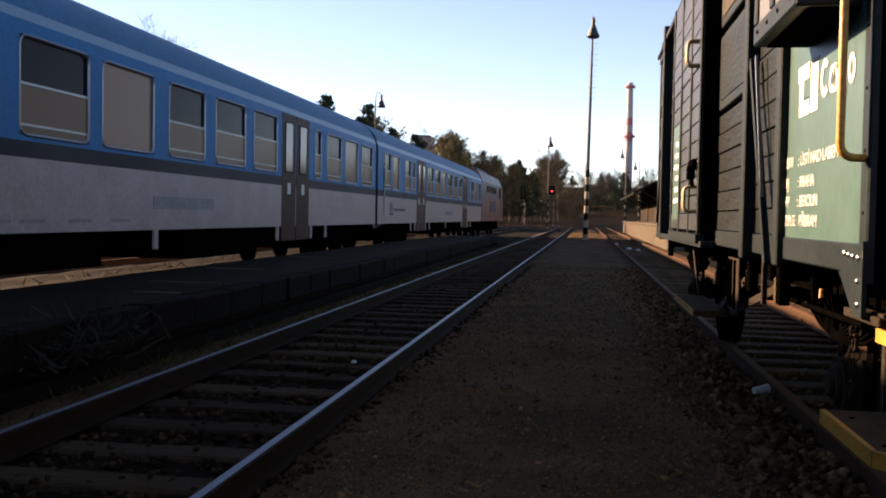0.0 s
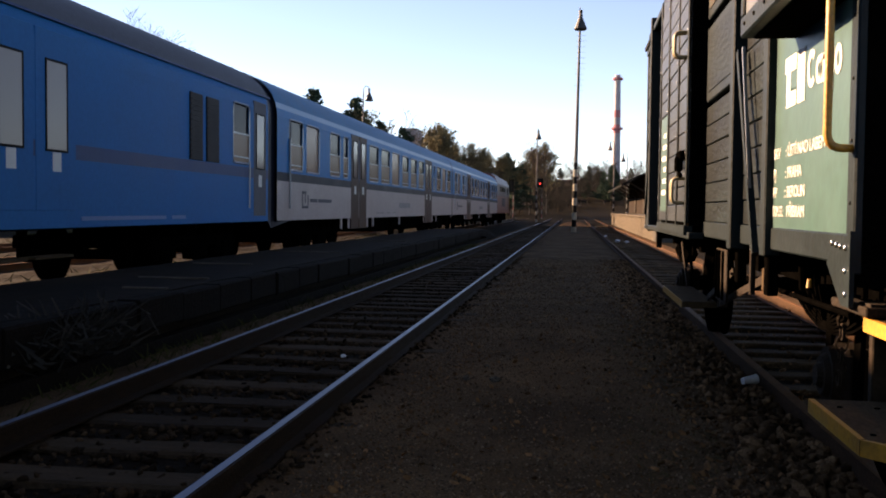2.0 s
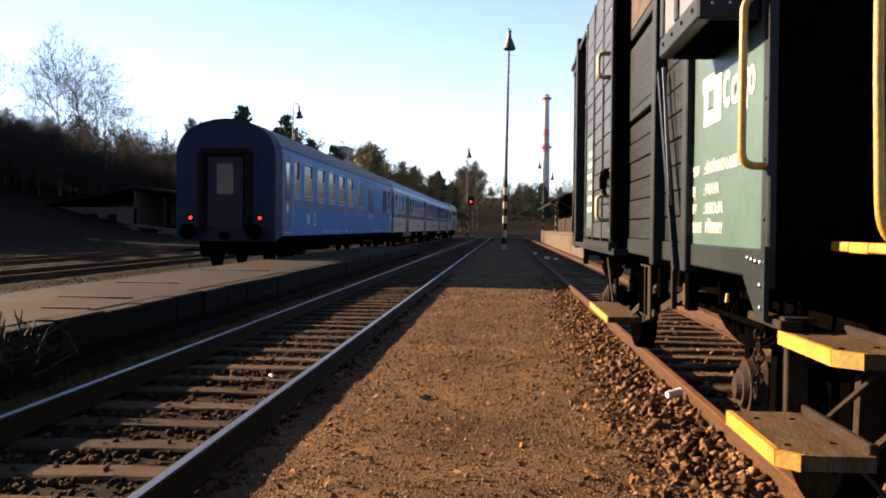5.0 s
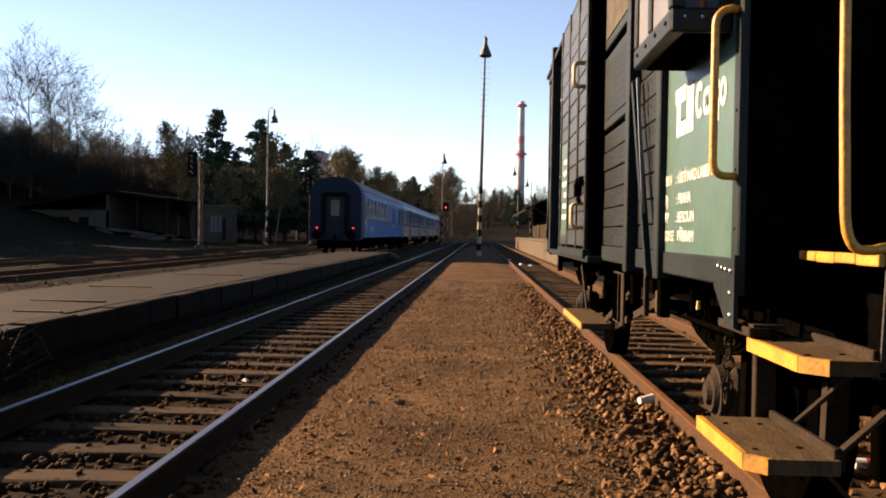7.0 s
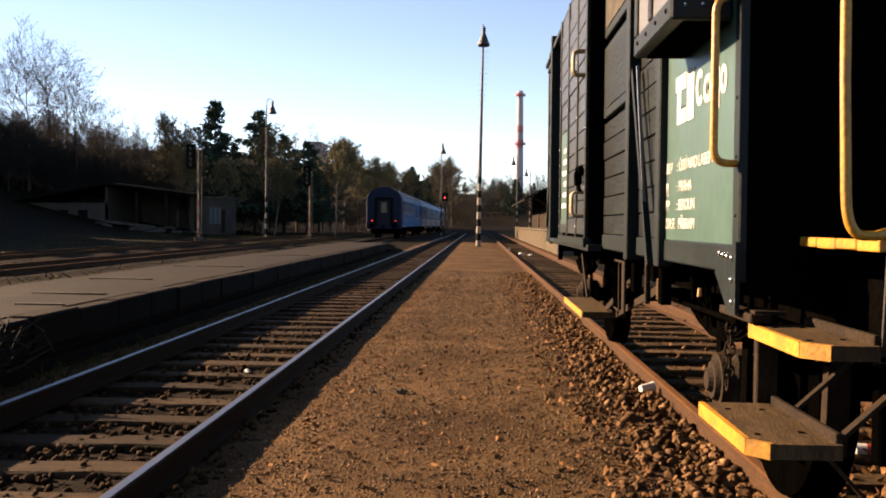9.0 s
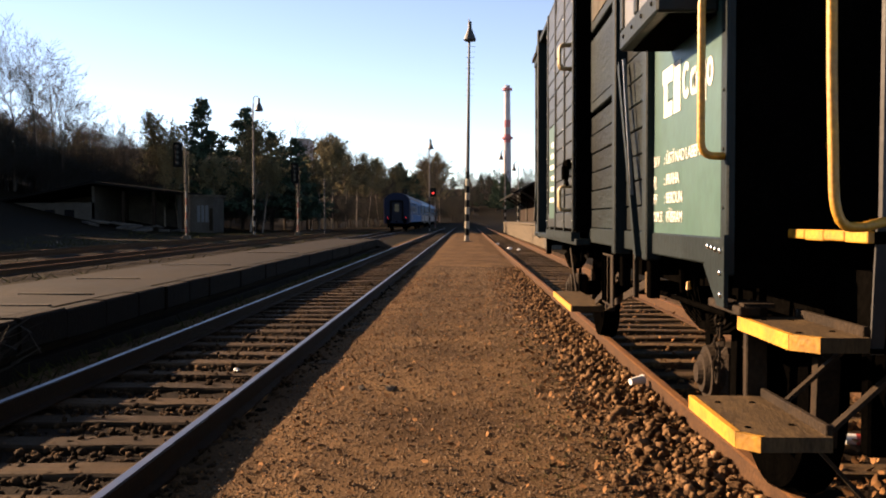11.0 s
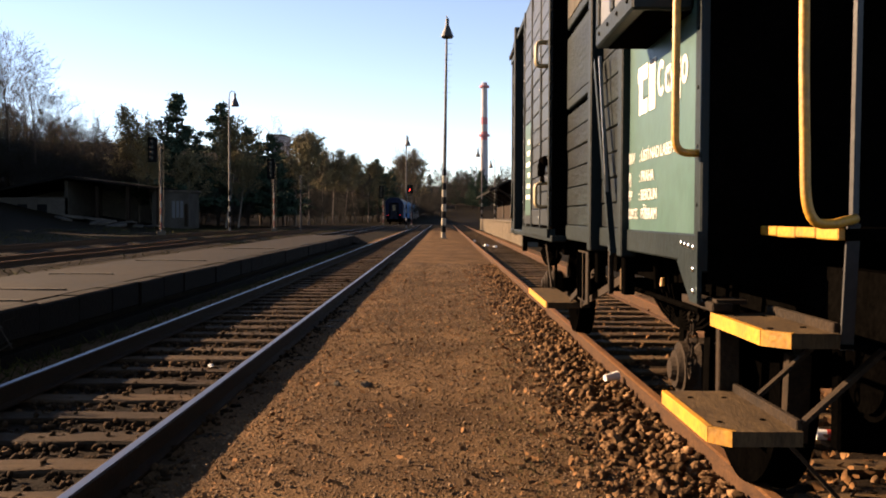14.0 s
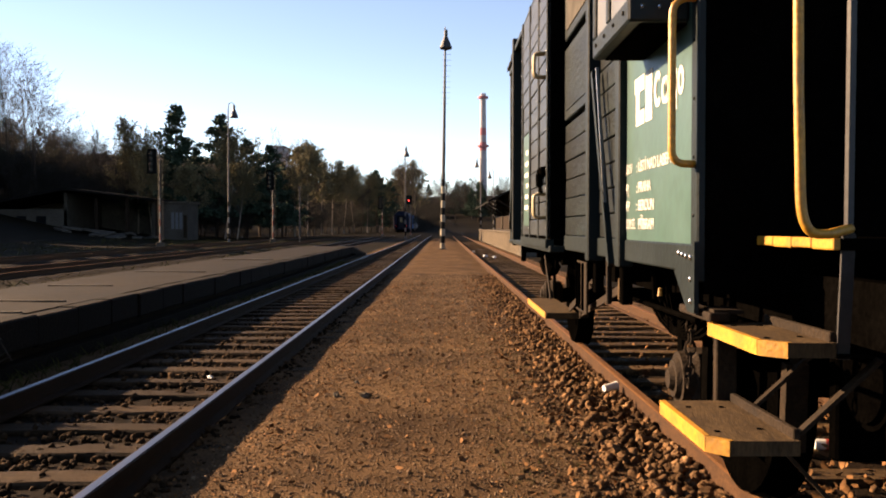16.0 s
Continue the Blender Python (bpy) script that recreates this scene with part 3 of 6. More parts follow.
planks(4.54, 5.23, 1.15, 3.10, WX + 0.02, [M_GREY])
planks(5.33, 6.69, 1.15, 1.92, WX + 0.02, [M_GREY])
planks(8.80, 10.1, 1.15, 3.10, WX + 0.02, [M_BLUEGREEN])
planks(10.2, WY1 - 0.09, 1.15, 3.10, WX + 0.02, [M_BLUEGREEN])
# ventilation hatches next to the door
for z0, z1, mat in ((1.95, 2.44, M_GREY), (2.50, 3.06, M_PLASTER)):
    h = part("hatch", bx(WX - 0.012, WX + 0.03, 5.42, 6.62, z0, z1, bevel=0.006), M_GREEN, wagon, "framed hatch beside the door")
    part("hatch_leaf", bx(WX - 0.018, WX - 0.010, 5.50, 6.54, z0 + 0.06, z1 - 0.06), mat, h)
# diagonal brace and rods
part("brace", beam(bmesh.new(), (WX - 0.045, 5.16, 2.05), (WX - 0.045, 4.62, 1.02), 0.03, 0.045), M_GREEN, wagon, "slanting steel brace")
part("brace", beam(bmesh.new(), (WX - 0.05, 5.02, 2.05), (WX - 0.05, 4.66, 1.02), 0.015, 0.02), M_TRIM, wagon)
part("tie_rod", rod(bmesh.new(), (WX - 0.05, 4.64, 1.04), (WX - 0.05, 4.64, 0.83), 0.014), M_IRON, wagon)
part("brace", beam(bmesh.new(), (WX - 0.03, 10.3, 3.05), (WX - 0.03, 11.7, 1.2), 0.03, 0.05), M_GREEN, wagon)
# sliding door
DX = 0.75
door = part("sliding_door", bx(DX + 0.02, WX - 0.005, 6.69, 8.80, 1.12, 3.08), M_BLACK, wagon, "plank sliding door with steel straps")
planks(6.75, 8.76, 1.14, 3.06, DX + 0.02, [M_BLUEGREEN], door, "door_plank")
for y in (6.72, 7.32, 8.05, 8.77):
    part("door_strap", bx(DX - 0.012, DX, y - 0.03, y + 0.03, 1.12, 3.08, bevel=0.003), M_GREEN, door)
    for k in range(14):
        bolt(y, 1.2 + k * 0.14, x=DX - 0.014, r=0.008, mat=M_TRIM, par=door)
part("door_sill", bx(DX - 0.02, DX + 0.04, 6.69, 8.80, 1.06, 1.12), M_GREEN, door)
part("label_field", bx(DX - 0.0075, DX - 0.003, 8.08, 8.60, 1.22, 2.02), M_PANEL, door, "pale green field with small white lines")
for k in range(6):
    part("small_print", bx(DX - 0.0095, DX - 0.0072, 8.16, 8.5 - 0.07 * (k % 3), 1.36 + 0.095 * k, 1.40 + 0.095 * k), M_WHITE, door)
for z in (2.30, 1.28):
    for dy in (0.0, 0.07):
        bm = bmesh.new()
        y = 6.86 + dy
        pipe(bm, [(DX, y, z)] + bend((DX - 0.05, y, z), (DX - 0.085, y, z), (DX - 0.085, y, z + 0.04)) + bend((DX - 0.085, y, z + 0.13), (DX - 0.085, y, z + 0.17), (DX - 0.05, y, z + 0.17)) + [(DX, y, z + 0.17)], 0.011)
        part("door_handle", bm, M_CREAM, door, "cream bent-rod handle", smooth=True)
bm = bx(DX - 0.05, DX, 6.74, 7.02, 1.58, 1.64, bevel=0.008)
box(bm, DX - 0.07, DX - 0.02, 6.80, 6.90, 1.50, 1.60, bevel=0.008)
rod(bm, (DX - 0.04, 6.76, 1.46), (DX - 0.04, 6.98, 1.56), 0.014)
part("door_latch", bm, M_BLACK, door)
part("door_rail", bx(WX - 0.10, WX - 0.0, 6.4, 10.7, 3.085, 3.14, bevel=0.006), M_GREEN, wagon)
part("door_runner", bx(WX - 0.12, WX - 0.013, 6.6, 10.6, 1.03, 1.075, bevel=0.006), M_GREEN, wagon)
# pale panel at the far end of the side
part("end_board", bx(WX - 0.006, WX - 0.003, 10.5, 11.6, 1.30, 1.95), M_PANEL, wagon, "pale green field")
part("end_window", bx(WX - 0.010, WX - 0.003, 10.6, 11.5, 2.15, 2.75), M_PLASTER, wagon)
# bay window
BX0, BY0, BY1, BZ = 0.65, 3.32, 4.10, 1.93
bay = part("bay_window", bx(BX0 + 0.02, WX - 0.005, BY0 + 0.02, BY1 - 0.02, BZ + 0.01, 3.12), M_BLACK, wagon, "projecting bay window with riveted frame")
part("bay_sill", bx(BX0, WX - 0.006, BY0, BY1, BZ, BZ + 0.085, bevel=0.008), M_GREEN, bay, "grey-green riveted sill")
# thin black sheet puts the shade under the bay into colour
part("bay_floor", bx(BX0 + 0.05, WX - 0.006, BY0 + 0.03, BY1 - 0.03, BZ - 0.006, BZ - 0.002), M_BLACK, bay, "black sheet standing in for shade under the bay")
for y in (BY0, BY1 - 0.055, BY0 + 0.40):
    part("bay_post", bx(BX0, BX0 + 0.05, y, y + 0.055, BZ + 0.085, 3.12, bevel=0.005), M_GREEN, bay)
part("bay_post", bx(WX - 0.05, WX - 0.006, BY0 - 0.004, BY0 + 0.05, BZ + 0.085, 3.12, bevel=0.005), M_GREEN, bay)
part("bay_pane", bx(BX0 + 0.012, BX0 + 0.022, BY0 + 0.055, BY0 + 0.40, BZ + 0.085, 3.1), M_PALE, bay, "pale grey side pane")
part("bay_pane", bx(BX0 + 0.012, BX0 + 0.022, BY0 + 0.455, BY1 - 0.055, BZ + 0.085, 3.1), M_PALE, bay, "pale grey side pane")
part("bay_pane", bx(BX0 + 0.05, WX - 0.05, BY0 + 0.012, BY0 + 0.022, BZ + 0.085, 3.1), M_GLASS, bay, "dusty end pane")
for k in range(4):
    bolt(BY0 + 0.08 + 0.2 * k, BZ + 0.045, x=BX0 - 0.003, r=0.009, mat=M_SIGBLACK, par=bay)
for k in range(3):
    bm = bmesh.new()
    bmesh.ops.create_uvsphere(bm, u_segments=6, v_segments=4, radius=0.008)
    o = part("bolt", bm, M_CHROME, bay)
    o.location = (BX0 + 0.05 + 0.06 * k, BY0 - 0.003, BZ + 0.05)
# corner grab handle
bm = bmesh.new()
GX = 0.785
pipe(bm, [(WX - 0.004, 3.235, 1.425)] + bend((GX + 0.05, 3.235, 1.425), (GX, 3.235, 1.425), (GX, 3.235, 1.475)) + bend((GX, 3.235, 1.93), (GX, 3.235, 1.985), (GX + 0.05, 3.235, 1.99)) + [(WX - 0.004, 3.235, 1.99)], 0.0135, 10)
part("grab_handle", bm, M_YELLOW, wagon, "yellow bent pipe grab handle", smooth=True)

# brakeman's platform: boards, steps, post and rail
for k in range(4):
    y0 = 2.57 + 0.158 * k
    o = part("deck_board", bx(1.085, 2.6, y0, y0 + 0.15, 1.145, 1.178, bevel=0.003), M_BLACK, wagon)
    part("board_end", bx(1.065, 1.086, y0, y0 + 0.15, 1.146 + 0.003 * (k % 2), 1.179, bevel=0.003), M_YELLOW, o, "yellow painted board end")


def step_board(x0, x1, y0, y1, z, cut, sag):
    st = thing("step", "worn wooden step board with yellow edge", "step")
    st.parent = wagon
    for key in ("label", "category"):
        del st[key]
    bm = bmesh.new()
    out = [(x0, y1), (x0, y0 + cut * 1.2), (x0 + cut, y0), (x1, y0), (x1, y1)]
    lo = [bm.verts.new((x, y, z - 0.042)) for x, y in out]
    hi = [bm.verts.new((x, y, z)) for x, y in out]
    bm.faces.new(hi)
    bm.faces.new(lo[::-1])
    for i in range(5):
        bm.faces.new((lo[i], lo[(i + 1) % 5], hi[(i + 1) % 5], hi[i]))
    bmesh.ops.recalc_face_normals(bm, faces=bm.faces[:])
    tread = part("tread", bm, M_STEP, st, "worn wooden tread")
    bm = bmesh.new()
    a, b, c = Vector((x0, y1, z)), Vector((x0, y0 + cut * 1.2, z)), Vector((x0 + cut, y0, z))
    e1, e2 = Vector((-0.004, 0, 0)), Vector((-0.003, -0.003, 0))
    for p, q, e in ((a, b, e1), (b, c, e2)):
        vs = [bm.verts.new(v) for v in (p + e, q + e, q + e - Vector((0, 0, 0.043)), p + e - Vector((0, 0, 0.043)))]
        vt = [bm.verts.new(v) for v in (p + Vector((0.014, 0, 0.0015)), q + Vector((0.012, 0.008, 0.0015)), p + e + Vector((0, 0, 0.0015)), q + e + Vector((0, 0, 0.0015)))]
        bm.faces.new(vs)
        bm.faces.new((vt[2], vt[3], vt[1], vt[0]))
        bm.faces.new((vs[0], vs[1], vt[3], vt[2]))
    bmesh.ops.recalc_face_normals(bm, faces=bm.faces[:])
    part("yellow_edge", bm, M_YELLOW, st, "chipped yellow warning edge")
    part("back_lip", bx(x1 - 0.012, x1 + 0.006, y0 + 0.02, y1 - 0.01, z - 0.01, z + 0.028, bevel=0.003), M_IRON, st)
    for u, v in ((0.2, 0.2), (0.25, 0.8), (0.75, 0.25), (0.7, 0.8)):
        o = part("step_bolt", rod(bmesh.new(), (0, 0, -0.004), (0, 0, 0.003), 0.009, seg=8), M_BLACK, st)
        o.location = (x0 + (x1 - x0) * u, y0 + (y1 - y0) * v, z)
    return st


step_board(0.742, 0.985, 2.58, 3.19, 0.620, 0.05, 0)
step_board(0.897, 1.09, 2.60, 3.17, 0.888, 0.06, 0)
for (p, q, w_) in (((0.985, 3.05, 0.60), (1.22, 3.0, 0.84), 0.045), ((0.985, 2.66, 0.60), (1.22, 2.62, 0.84), 0.045), ((1.04, 3.0, 0.55), (1.36, 2.98, 0.20), 0.04)):
    part("step_bracket", beam(bmesh.new(), p, q, w_, 0.012), M_IRON, wagon, "rusty flat step bracket")
bm = bmesh.new()
beam(bm, (1.115, 2.62, 0.84), (1.112, 2.58, 1.19), 0.035, 0.012)
beam(bm, (1.112, 2.58, 1.19), (1.118, 2.57, 3.2), 0.026, 0.012)
part("platform_post", bm, M_POSTG, wagon, "grey steel platform post")
part("post_foot_plate", bx(1.092, 1.19, 2.60, 2.70, 0.845, 0.857), M_BLACK, wagon)
bm = bmesh.new()
pipe(bm, [(1.115, 2.575, 1.205)] + [(1.04, 2.535, 1.19)] + bend((1.01, 2.535, 1.19), (0.965, 2.535, 1.19), (0.962, 2.535, 1.30), 7) + [(0.954, 2.535, 1.6), (0.950, 2.535, 2.0), (0.946, 2.535, 2.5)] + bend((0.946, 2.535, 2.7), (0.946, 2.535, 2.8), (1.03, 2.535, 2.8)) + [(1.115, 2.565, 2.8)], 0.0138, 10)
part("hand_rail", bm, M_YELLOW, wagon, "yellow pipe hand rail", smooth=True)
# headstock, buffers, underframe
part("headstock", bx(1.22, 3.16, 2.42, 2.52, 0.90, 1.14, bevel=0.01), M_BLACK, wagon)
bm = bmesh.new()
box(bm, 0.93, 1.00, 3.19, 3.23, 0.60, 0.93, bevel=0.004)
box(bm, 0.90, 1.0, 3.12, 3.24, 0.92, 0.935)
box(bm, 0.88, 0.95, 3.10, 3.50, 0.895, 0.925, bevel=0.004)
part("corner_bracket", bm, M_IRON, wagon, "rusty brown channel bracket")
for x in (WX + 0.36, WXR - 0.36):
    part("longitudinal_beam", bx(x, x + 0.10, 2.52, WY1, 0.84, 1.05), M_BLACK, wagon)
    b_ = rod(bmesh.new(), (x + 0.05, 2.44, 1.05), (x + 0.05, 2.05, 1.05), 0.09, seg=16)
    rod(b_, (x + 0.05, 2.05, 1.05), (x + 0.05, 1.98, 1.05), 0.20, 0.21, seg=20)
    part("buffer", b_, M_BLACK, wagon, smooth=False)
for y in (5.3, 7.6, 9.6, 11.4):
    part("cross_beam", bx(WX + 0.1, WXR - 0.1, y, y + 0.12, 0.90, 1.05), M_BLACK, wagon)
part("brake_plate", bx(WX + 0.06, WX + 0.075, 6.1, 6.55, 0.64, 0.98, bevel=0.004), M_IRON, wagon, "grimy brown brake indicator plate")
for y in (6.2, 6.34, 6.46):
    part("plate_seam", bx(WX + 0.045, WX + 0.06, y, y + 0.012, 0.66, 0.97), M_BLACK, wagon)


def wheelset(y):
    ws = new("wheelset")
    ws.parent = wagon
    for x in (RIGHT_X - 0.75, RIGHT_X + 0.75):
        b_ = rod(bmesh.new(), (x - 0.065, y, 0.495), (x + 0.065, y, 0.495), 0.495, seg=40)
        s = -1 if x < RIGHT_X else 1
        rod(b_, (x - s * 0.065, y, 0.495), (x - s * 0.09, y, 0.495), 0.52, seg=40)
        rod(b_, (x + s * 0.06, y, 0.495), (x + s * 0.085, y, 0.495), 0.16, seg=20)
        part("wheel", b_, M_SHADE_BLACK, ws)
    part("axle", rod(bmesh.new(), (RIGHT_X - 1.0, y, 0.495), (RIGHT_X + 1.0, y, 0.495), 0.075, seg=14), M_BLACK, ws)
    b_ = bx(1.12, 1.26, y - 0.14, y + 0.14, 0.40, 0.64, bevel=0.03)
    rod(b_, (1.085, y, 0.51), (1.16, y, 0.51), 0.125, 0.135, seg=24)
    rod(b_, (1.062, y, 0.51), (1.087, y, 0.51), 0.085, 0.10, seg=24)
    rod(b_, (1.040, y, 0.51), (1.064, y, 0.51), 0.045, 0.06, seg=16)
    part("axle_box", b_, M_IRON, ws, "greasy brown axle box")
    b_ = bmesh.new()
    for k in range(7):
        w_ = 0.62 - 0.075 * k
        pts = [(1.13, y + w_ * t, 0.70 + 0.012 * k + 0.12 * t * t) for t in (-1, -0.6, -0.2, 0.2, 0.6, 1)]
        for p, q in zip(pts, pts[1:]):
            beam(b_, p, q, 0.09, 0.011)
    part("leaf_spring", b_, M_BLACK, ws)
    b_ = bmesh.new()
    for s in (-1, 1):
        beam(b_, (1.16, y + s * 0.20, 0.30), (1.16, y + s * 0.24, 1.0), 0.02, 0.09)
        rod(b_, (1.13, y + s * 0.64, 0.80), (1.13, y + s * 0.68, 1.02), 0.02)
    part("axle_guard", b_, M_BLACK, ws)
    for s in (-1, 1):
        b_ = bmesh.new()
        beam(b_, (1.42, y + s * 0.53, 0.30), (1.42, y + s * 0.56, 0.66), 0.09, 0.06)
        beam(b_, (1.42, y + s * 0.56, 0.62), (1.42, y + s * 0.50, 1.0), 0.03, 0.03)
        part("brake_shoe", b_, M_IRON, ws)


wheelset(4.34)
wheelset(9.96)
# step under the door bay with its struts
sb = part("door_step", bx(0.80, 1.05, 7.28, 8.78, 0.50, 0.545, bevel=0.004), M_STEP, wagon, "worn wooden step board")
part("yellow_edge", bx(0.795, 0.803, 7.31, 8.78, 0.498, 0.547), M_YELLOW, sb)
for p, q in (((1.0, 7.40, 0.565), (0.95, 5.94, 0.86)), ((1.08, 7.34, 0.53), (0.92, 4.80, 0.90)), ((1.0, 8.7, 0.55), (0.98, 9.0, 0.95))):
    part("step_strut", beam(bmesh.new(), p, q, 0.012, 0.045), M_IRON, wagon, "rusty flat step strut")
part("strut_foot", bx(0.885, 0.93, 4.70, 4.76, 0.84, 0.95, bevel=0.006), M_STEP, wagon, "bare wooden wedge on the post foot")
# unseen brake gear, added and coloured black to fill the shade under the floor
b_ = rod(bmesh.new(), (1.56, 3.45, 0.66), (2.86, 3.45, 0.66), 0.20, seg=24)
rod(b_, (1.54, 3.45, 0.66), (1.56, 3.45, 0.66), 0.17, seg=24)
part("air_reservoir", b_, M_SHADE_BLACK, wagon, "near-black air reservoir added across the frame")
part("brake_beam", bx(1.52, 2.88, 3.62, 3.70, 0.30, 0.98, bevel=0.01), M_SHADE_BLACK, wagon, "near-black brake crossbeam added under the floor")
part("brake_beam", bx(1.52, 2.88, 5.02, 5.10, 0.34, 0.62, bevel=0.01), M_SHADE_BLACK, wagon)
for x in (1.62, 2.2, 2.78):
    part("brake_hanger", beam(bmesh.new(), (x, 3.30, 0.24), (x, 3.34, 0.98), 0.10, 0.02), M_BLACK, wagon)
part("release_rod", rod(bmesh.new(), (WX + 0.08, 3.5, 0.86), (WX + 0.08, 6.0, 0.84), 0.012), M_BLACK, wagon)
part("release_handle", rod(bmesh.new(), (WX + 0.06, 4.02, 0.915), (WX + 0.06, 4.02, 0.95), 0.012, 0.008), M_YELLOW, wagon, "yellow brake release knob")
b_ = bmesh.new()
for k in range(9):
    z = 0.95 - 0.045 * k
    y = 3.72 + 0.008 * k
    pipe(b_, [(WX + 0.12 + 0.02 * math.cos(a) * (k % 2), y + 0.02 * math.cos(a) * (1 - k % 2), z + 0.03 * math.sin(a)) for a in (2 * math.pi * i / 10 for i in range(11))], 0.006, 5)
part("hanging_chain", b_, M_IRON, wagon, "rusty hanging chain")

# ---- train ----
LEN = 24.5                  # drawn length of a coach
COACH, DAY_COACH = 26.4, 27.7    # lengths of the rear coach and of the others
PROFILE = [(1.42, 0.95), (1.42, 1.76), (1.42, 1.94), (1.42, 2.0), (1.42, 3.06), (1.405, 3.22), (1.37, 3.34), (1.30, 3.50), (1.17, 3.66), (0.98, 3.80), (0.70, 3.93), (0.36, 4.02), (0.0, 4.05)]


def ring_faces(bm, pts, y0, y1, idx):
    a = [bm.verts.new((x, y0, z)) for x, z in pts]
    b = [bm.verts.new((x, y1, z)) for x, z in pts]
    for i in range(len(pts) - 1):
        f = bm.faces.new((a[i], b[i], b[i + 1], a[i + 1]))
        f.material_index = idx[i]
        f.smooth = idx[i] == 3


def coach_shell(parent, windows, doors, mats, y0, y1):
    """Side walls with real window openings, roof and floor; mats: lower, stripe, upper, roof, gutter band."""
    low, high = PROFILE[:4], PROFILE[4:]
    bm = bmesh.new()
    for s in (1, -1):
        ring_faces(bm, [(s * x, z) for x, z in low], y0, y1, (0, 1, 2))
        cuts = sorted(windows)
        y = y0
        for a, b in cuts + [(y1, y1)]:
            if a > y + 1e-4:
                ring_faces(bm, [(s * 1.42, 2.0), (s * 1.42, 3.06)], y, a, (2,))
            y = b
        for a, b in cuts:                # reveals of the openings
            for yy in (a, b):
                q = [bm.verts.new(v) for v in ((s * 1.42, yy, 2.0), (s * 1.34, yy, 2.0), (s * 1.34, yy, 3.06), (s * 1.42, yy, 3.06))]
                bm.faces.new(q).material_index = 2
            for zz in (2.0, 3.06):
                q = [bm.verts.new(v) for v in ((s * 1.42, a, zz), (s * 1.34, a, zz), (s * 1.34, b, zz), (s * 1.42, b, zz))]
                bm.faces.new(q).material_index = 2
    body = part("body", bm, mats, parent)
    bm = bmesh.new()
    pts = high + [(-x, z) for x, z in reversed(high[:-1])]
    a = [bm.verts.new((x, y0, z)) for x, z in pts]
    b = [bm.verts.new((x, y1, z)) for x, z in pts]
    for i in range(len(pts) - 1):
        f = bm.faces.new((a[i], b[i], b[i + 1], a[i + 1]))
        z = (pts[i][1] + pts[i + 1][1]) / 2
        f.material_index = 2 if z < 3.2 else 4 if z < 3.3 else 3
        f.smooth = z > 3.4
    part("roof", bm, mats, parent)
    part("underfloor", bx(-1.38, 1.38, y0 + 0.05, y1 - 0.05, 0.93, 1.0), M_BLACK, parent)
    part("inner_wall", bx(-1.1, 1.1, y0 + 0.1, y1 - 0.1, 1.05, 3.3), M_BLACK, parent)
    return body


def coach_window(parent, y0, y1, z0=2.0, z1=3.06, sash=0.5, open_pane=True, lower=None):
    """A rounded metal frame with a dark pane above and a lower sash."""
    w = new("window")
    w.parent = parent
    w.location = (0, (y0 + y1) / 2, (z0 + z1) / 2)
    hw, hh, r = (y1 - y0) / 2, (z1 - z0) / 2, 0.11
    for s in (1, -1):
        bm = bmesh.new()

        def loop(inset, x):
            out = []
            for cy, cz, a0 in ((hw - r, hh - r, 0), (-hw + r, hh - r, 90), (-hw + r, -hh + r, 180), (hw - r, -hh + r, 270)):
                for k in range(4):
                    a = radians(a0 + 30 * k)
                    rr = max(r - inset, 0.02)
                    out.append(bm.verts.new((x, cy + rr * math.cos(a), cz + rr * math.sin(a))))
            return out
        o1, o2, o3 = loop(-0.018, s * 1.424), loop(0.0, s * 1.432), loop(0.022, s * 1.418)
        for p, q in ((o1, o2), (o2, o3)):
            for i in range(16):
                bm.faces.new((p[i], p[(i + 1) % 16], q[(i + 1) % 16], q[i]))
        part("window_frame", bm, M_TRIM, w, "rounded aluminium frame")
        zs = -hh + 2 * hh * sash
        if sash > 0:
            part("pane", bx(s * 1.385 - 0.004, s * 1.385 + 0.004, -hw, hw, zs, hh), M_DARKPANE, w, "dark upper pane")
            part("sash", bx(s * 1.40 - 0.006, s * 1.40 + 0.006, -hw, hw, -hh, zs), lower or M_TAN, w, "lower pane with a tan reflection in its colour")
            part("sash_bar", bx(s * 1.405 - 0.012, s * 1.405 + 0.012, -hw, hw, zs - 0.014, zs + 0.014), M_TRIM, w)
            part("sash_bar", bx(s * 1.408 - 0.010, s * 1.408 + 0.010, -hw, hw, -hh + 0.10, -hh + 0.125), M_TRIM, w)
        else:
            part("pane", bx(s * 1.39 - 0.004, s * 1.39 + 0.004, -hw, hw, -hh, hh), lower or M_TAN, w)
    return w


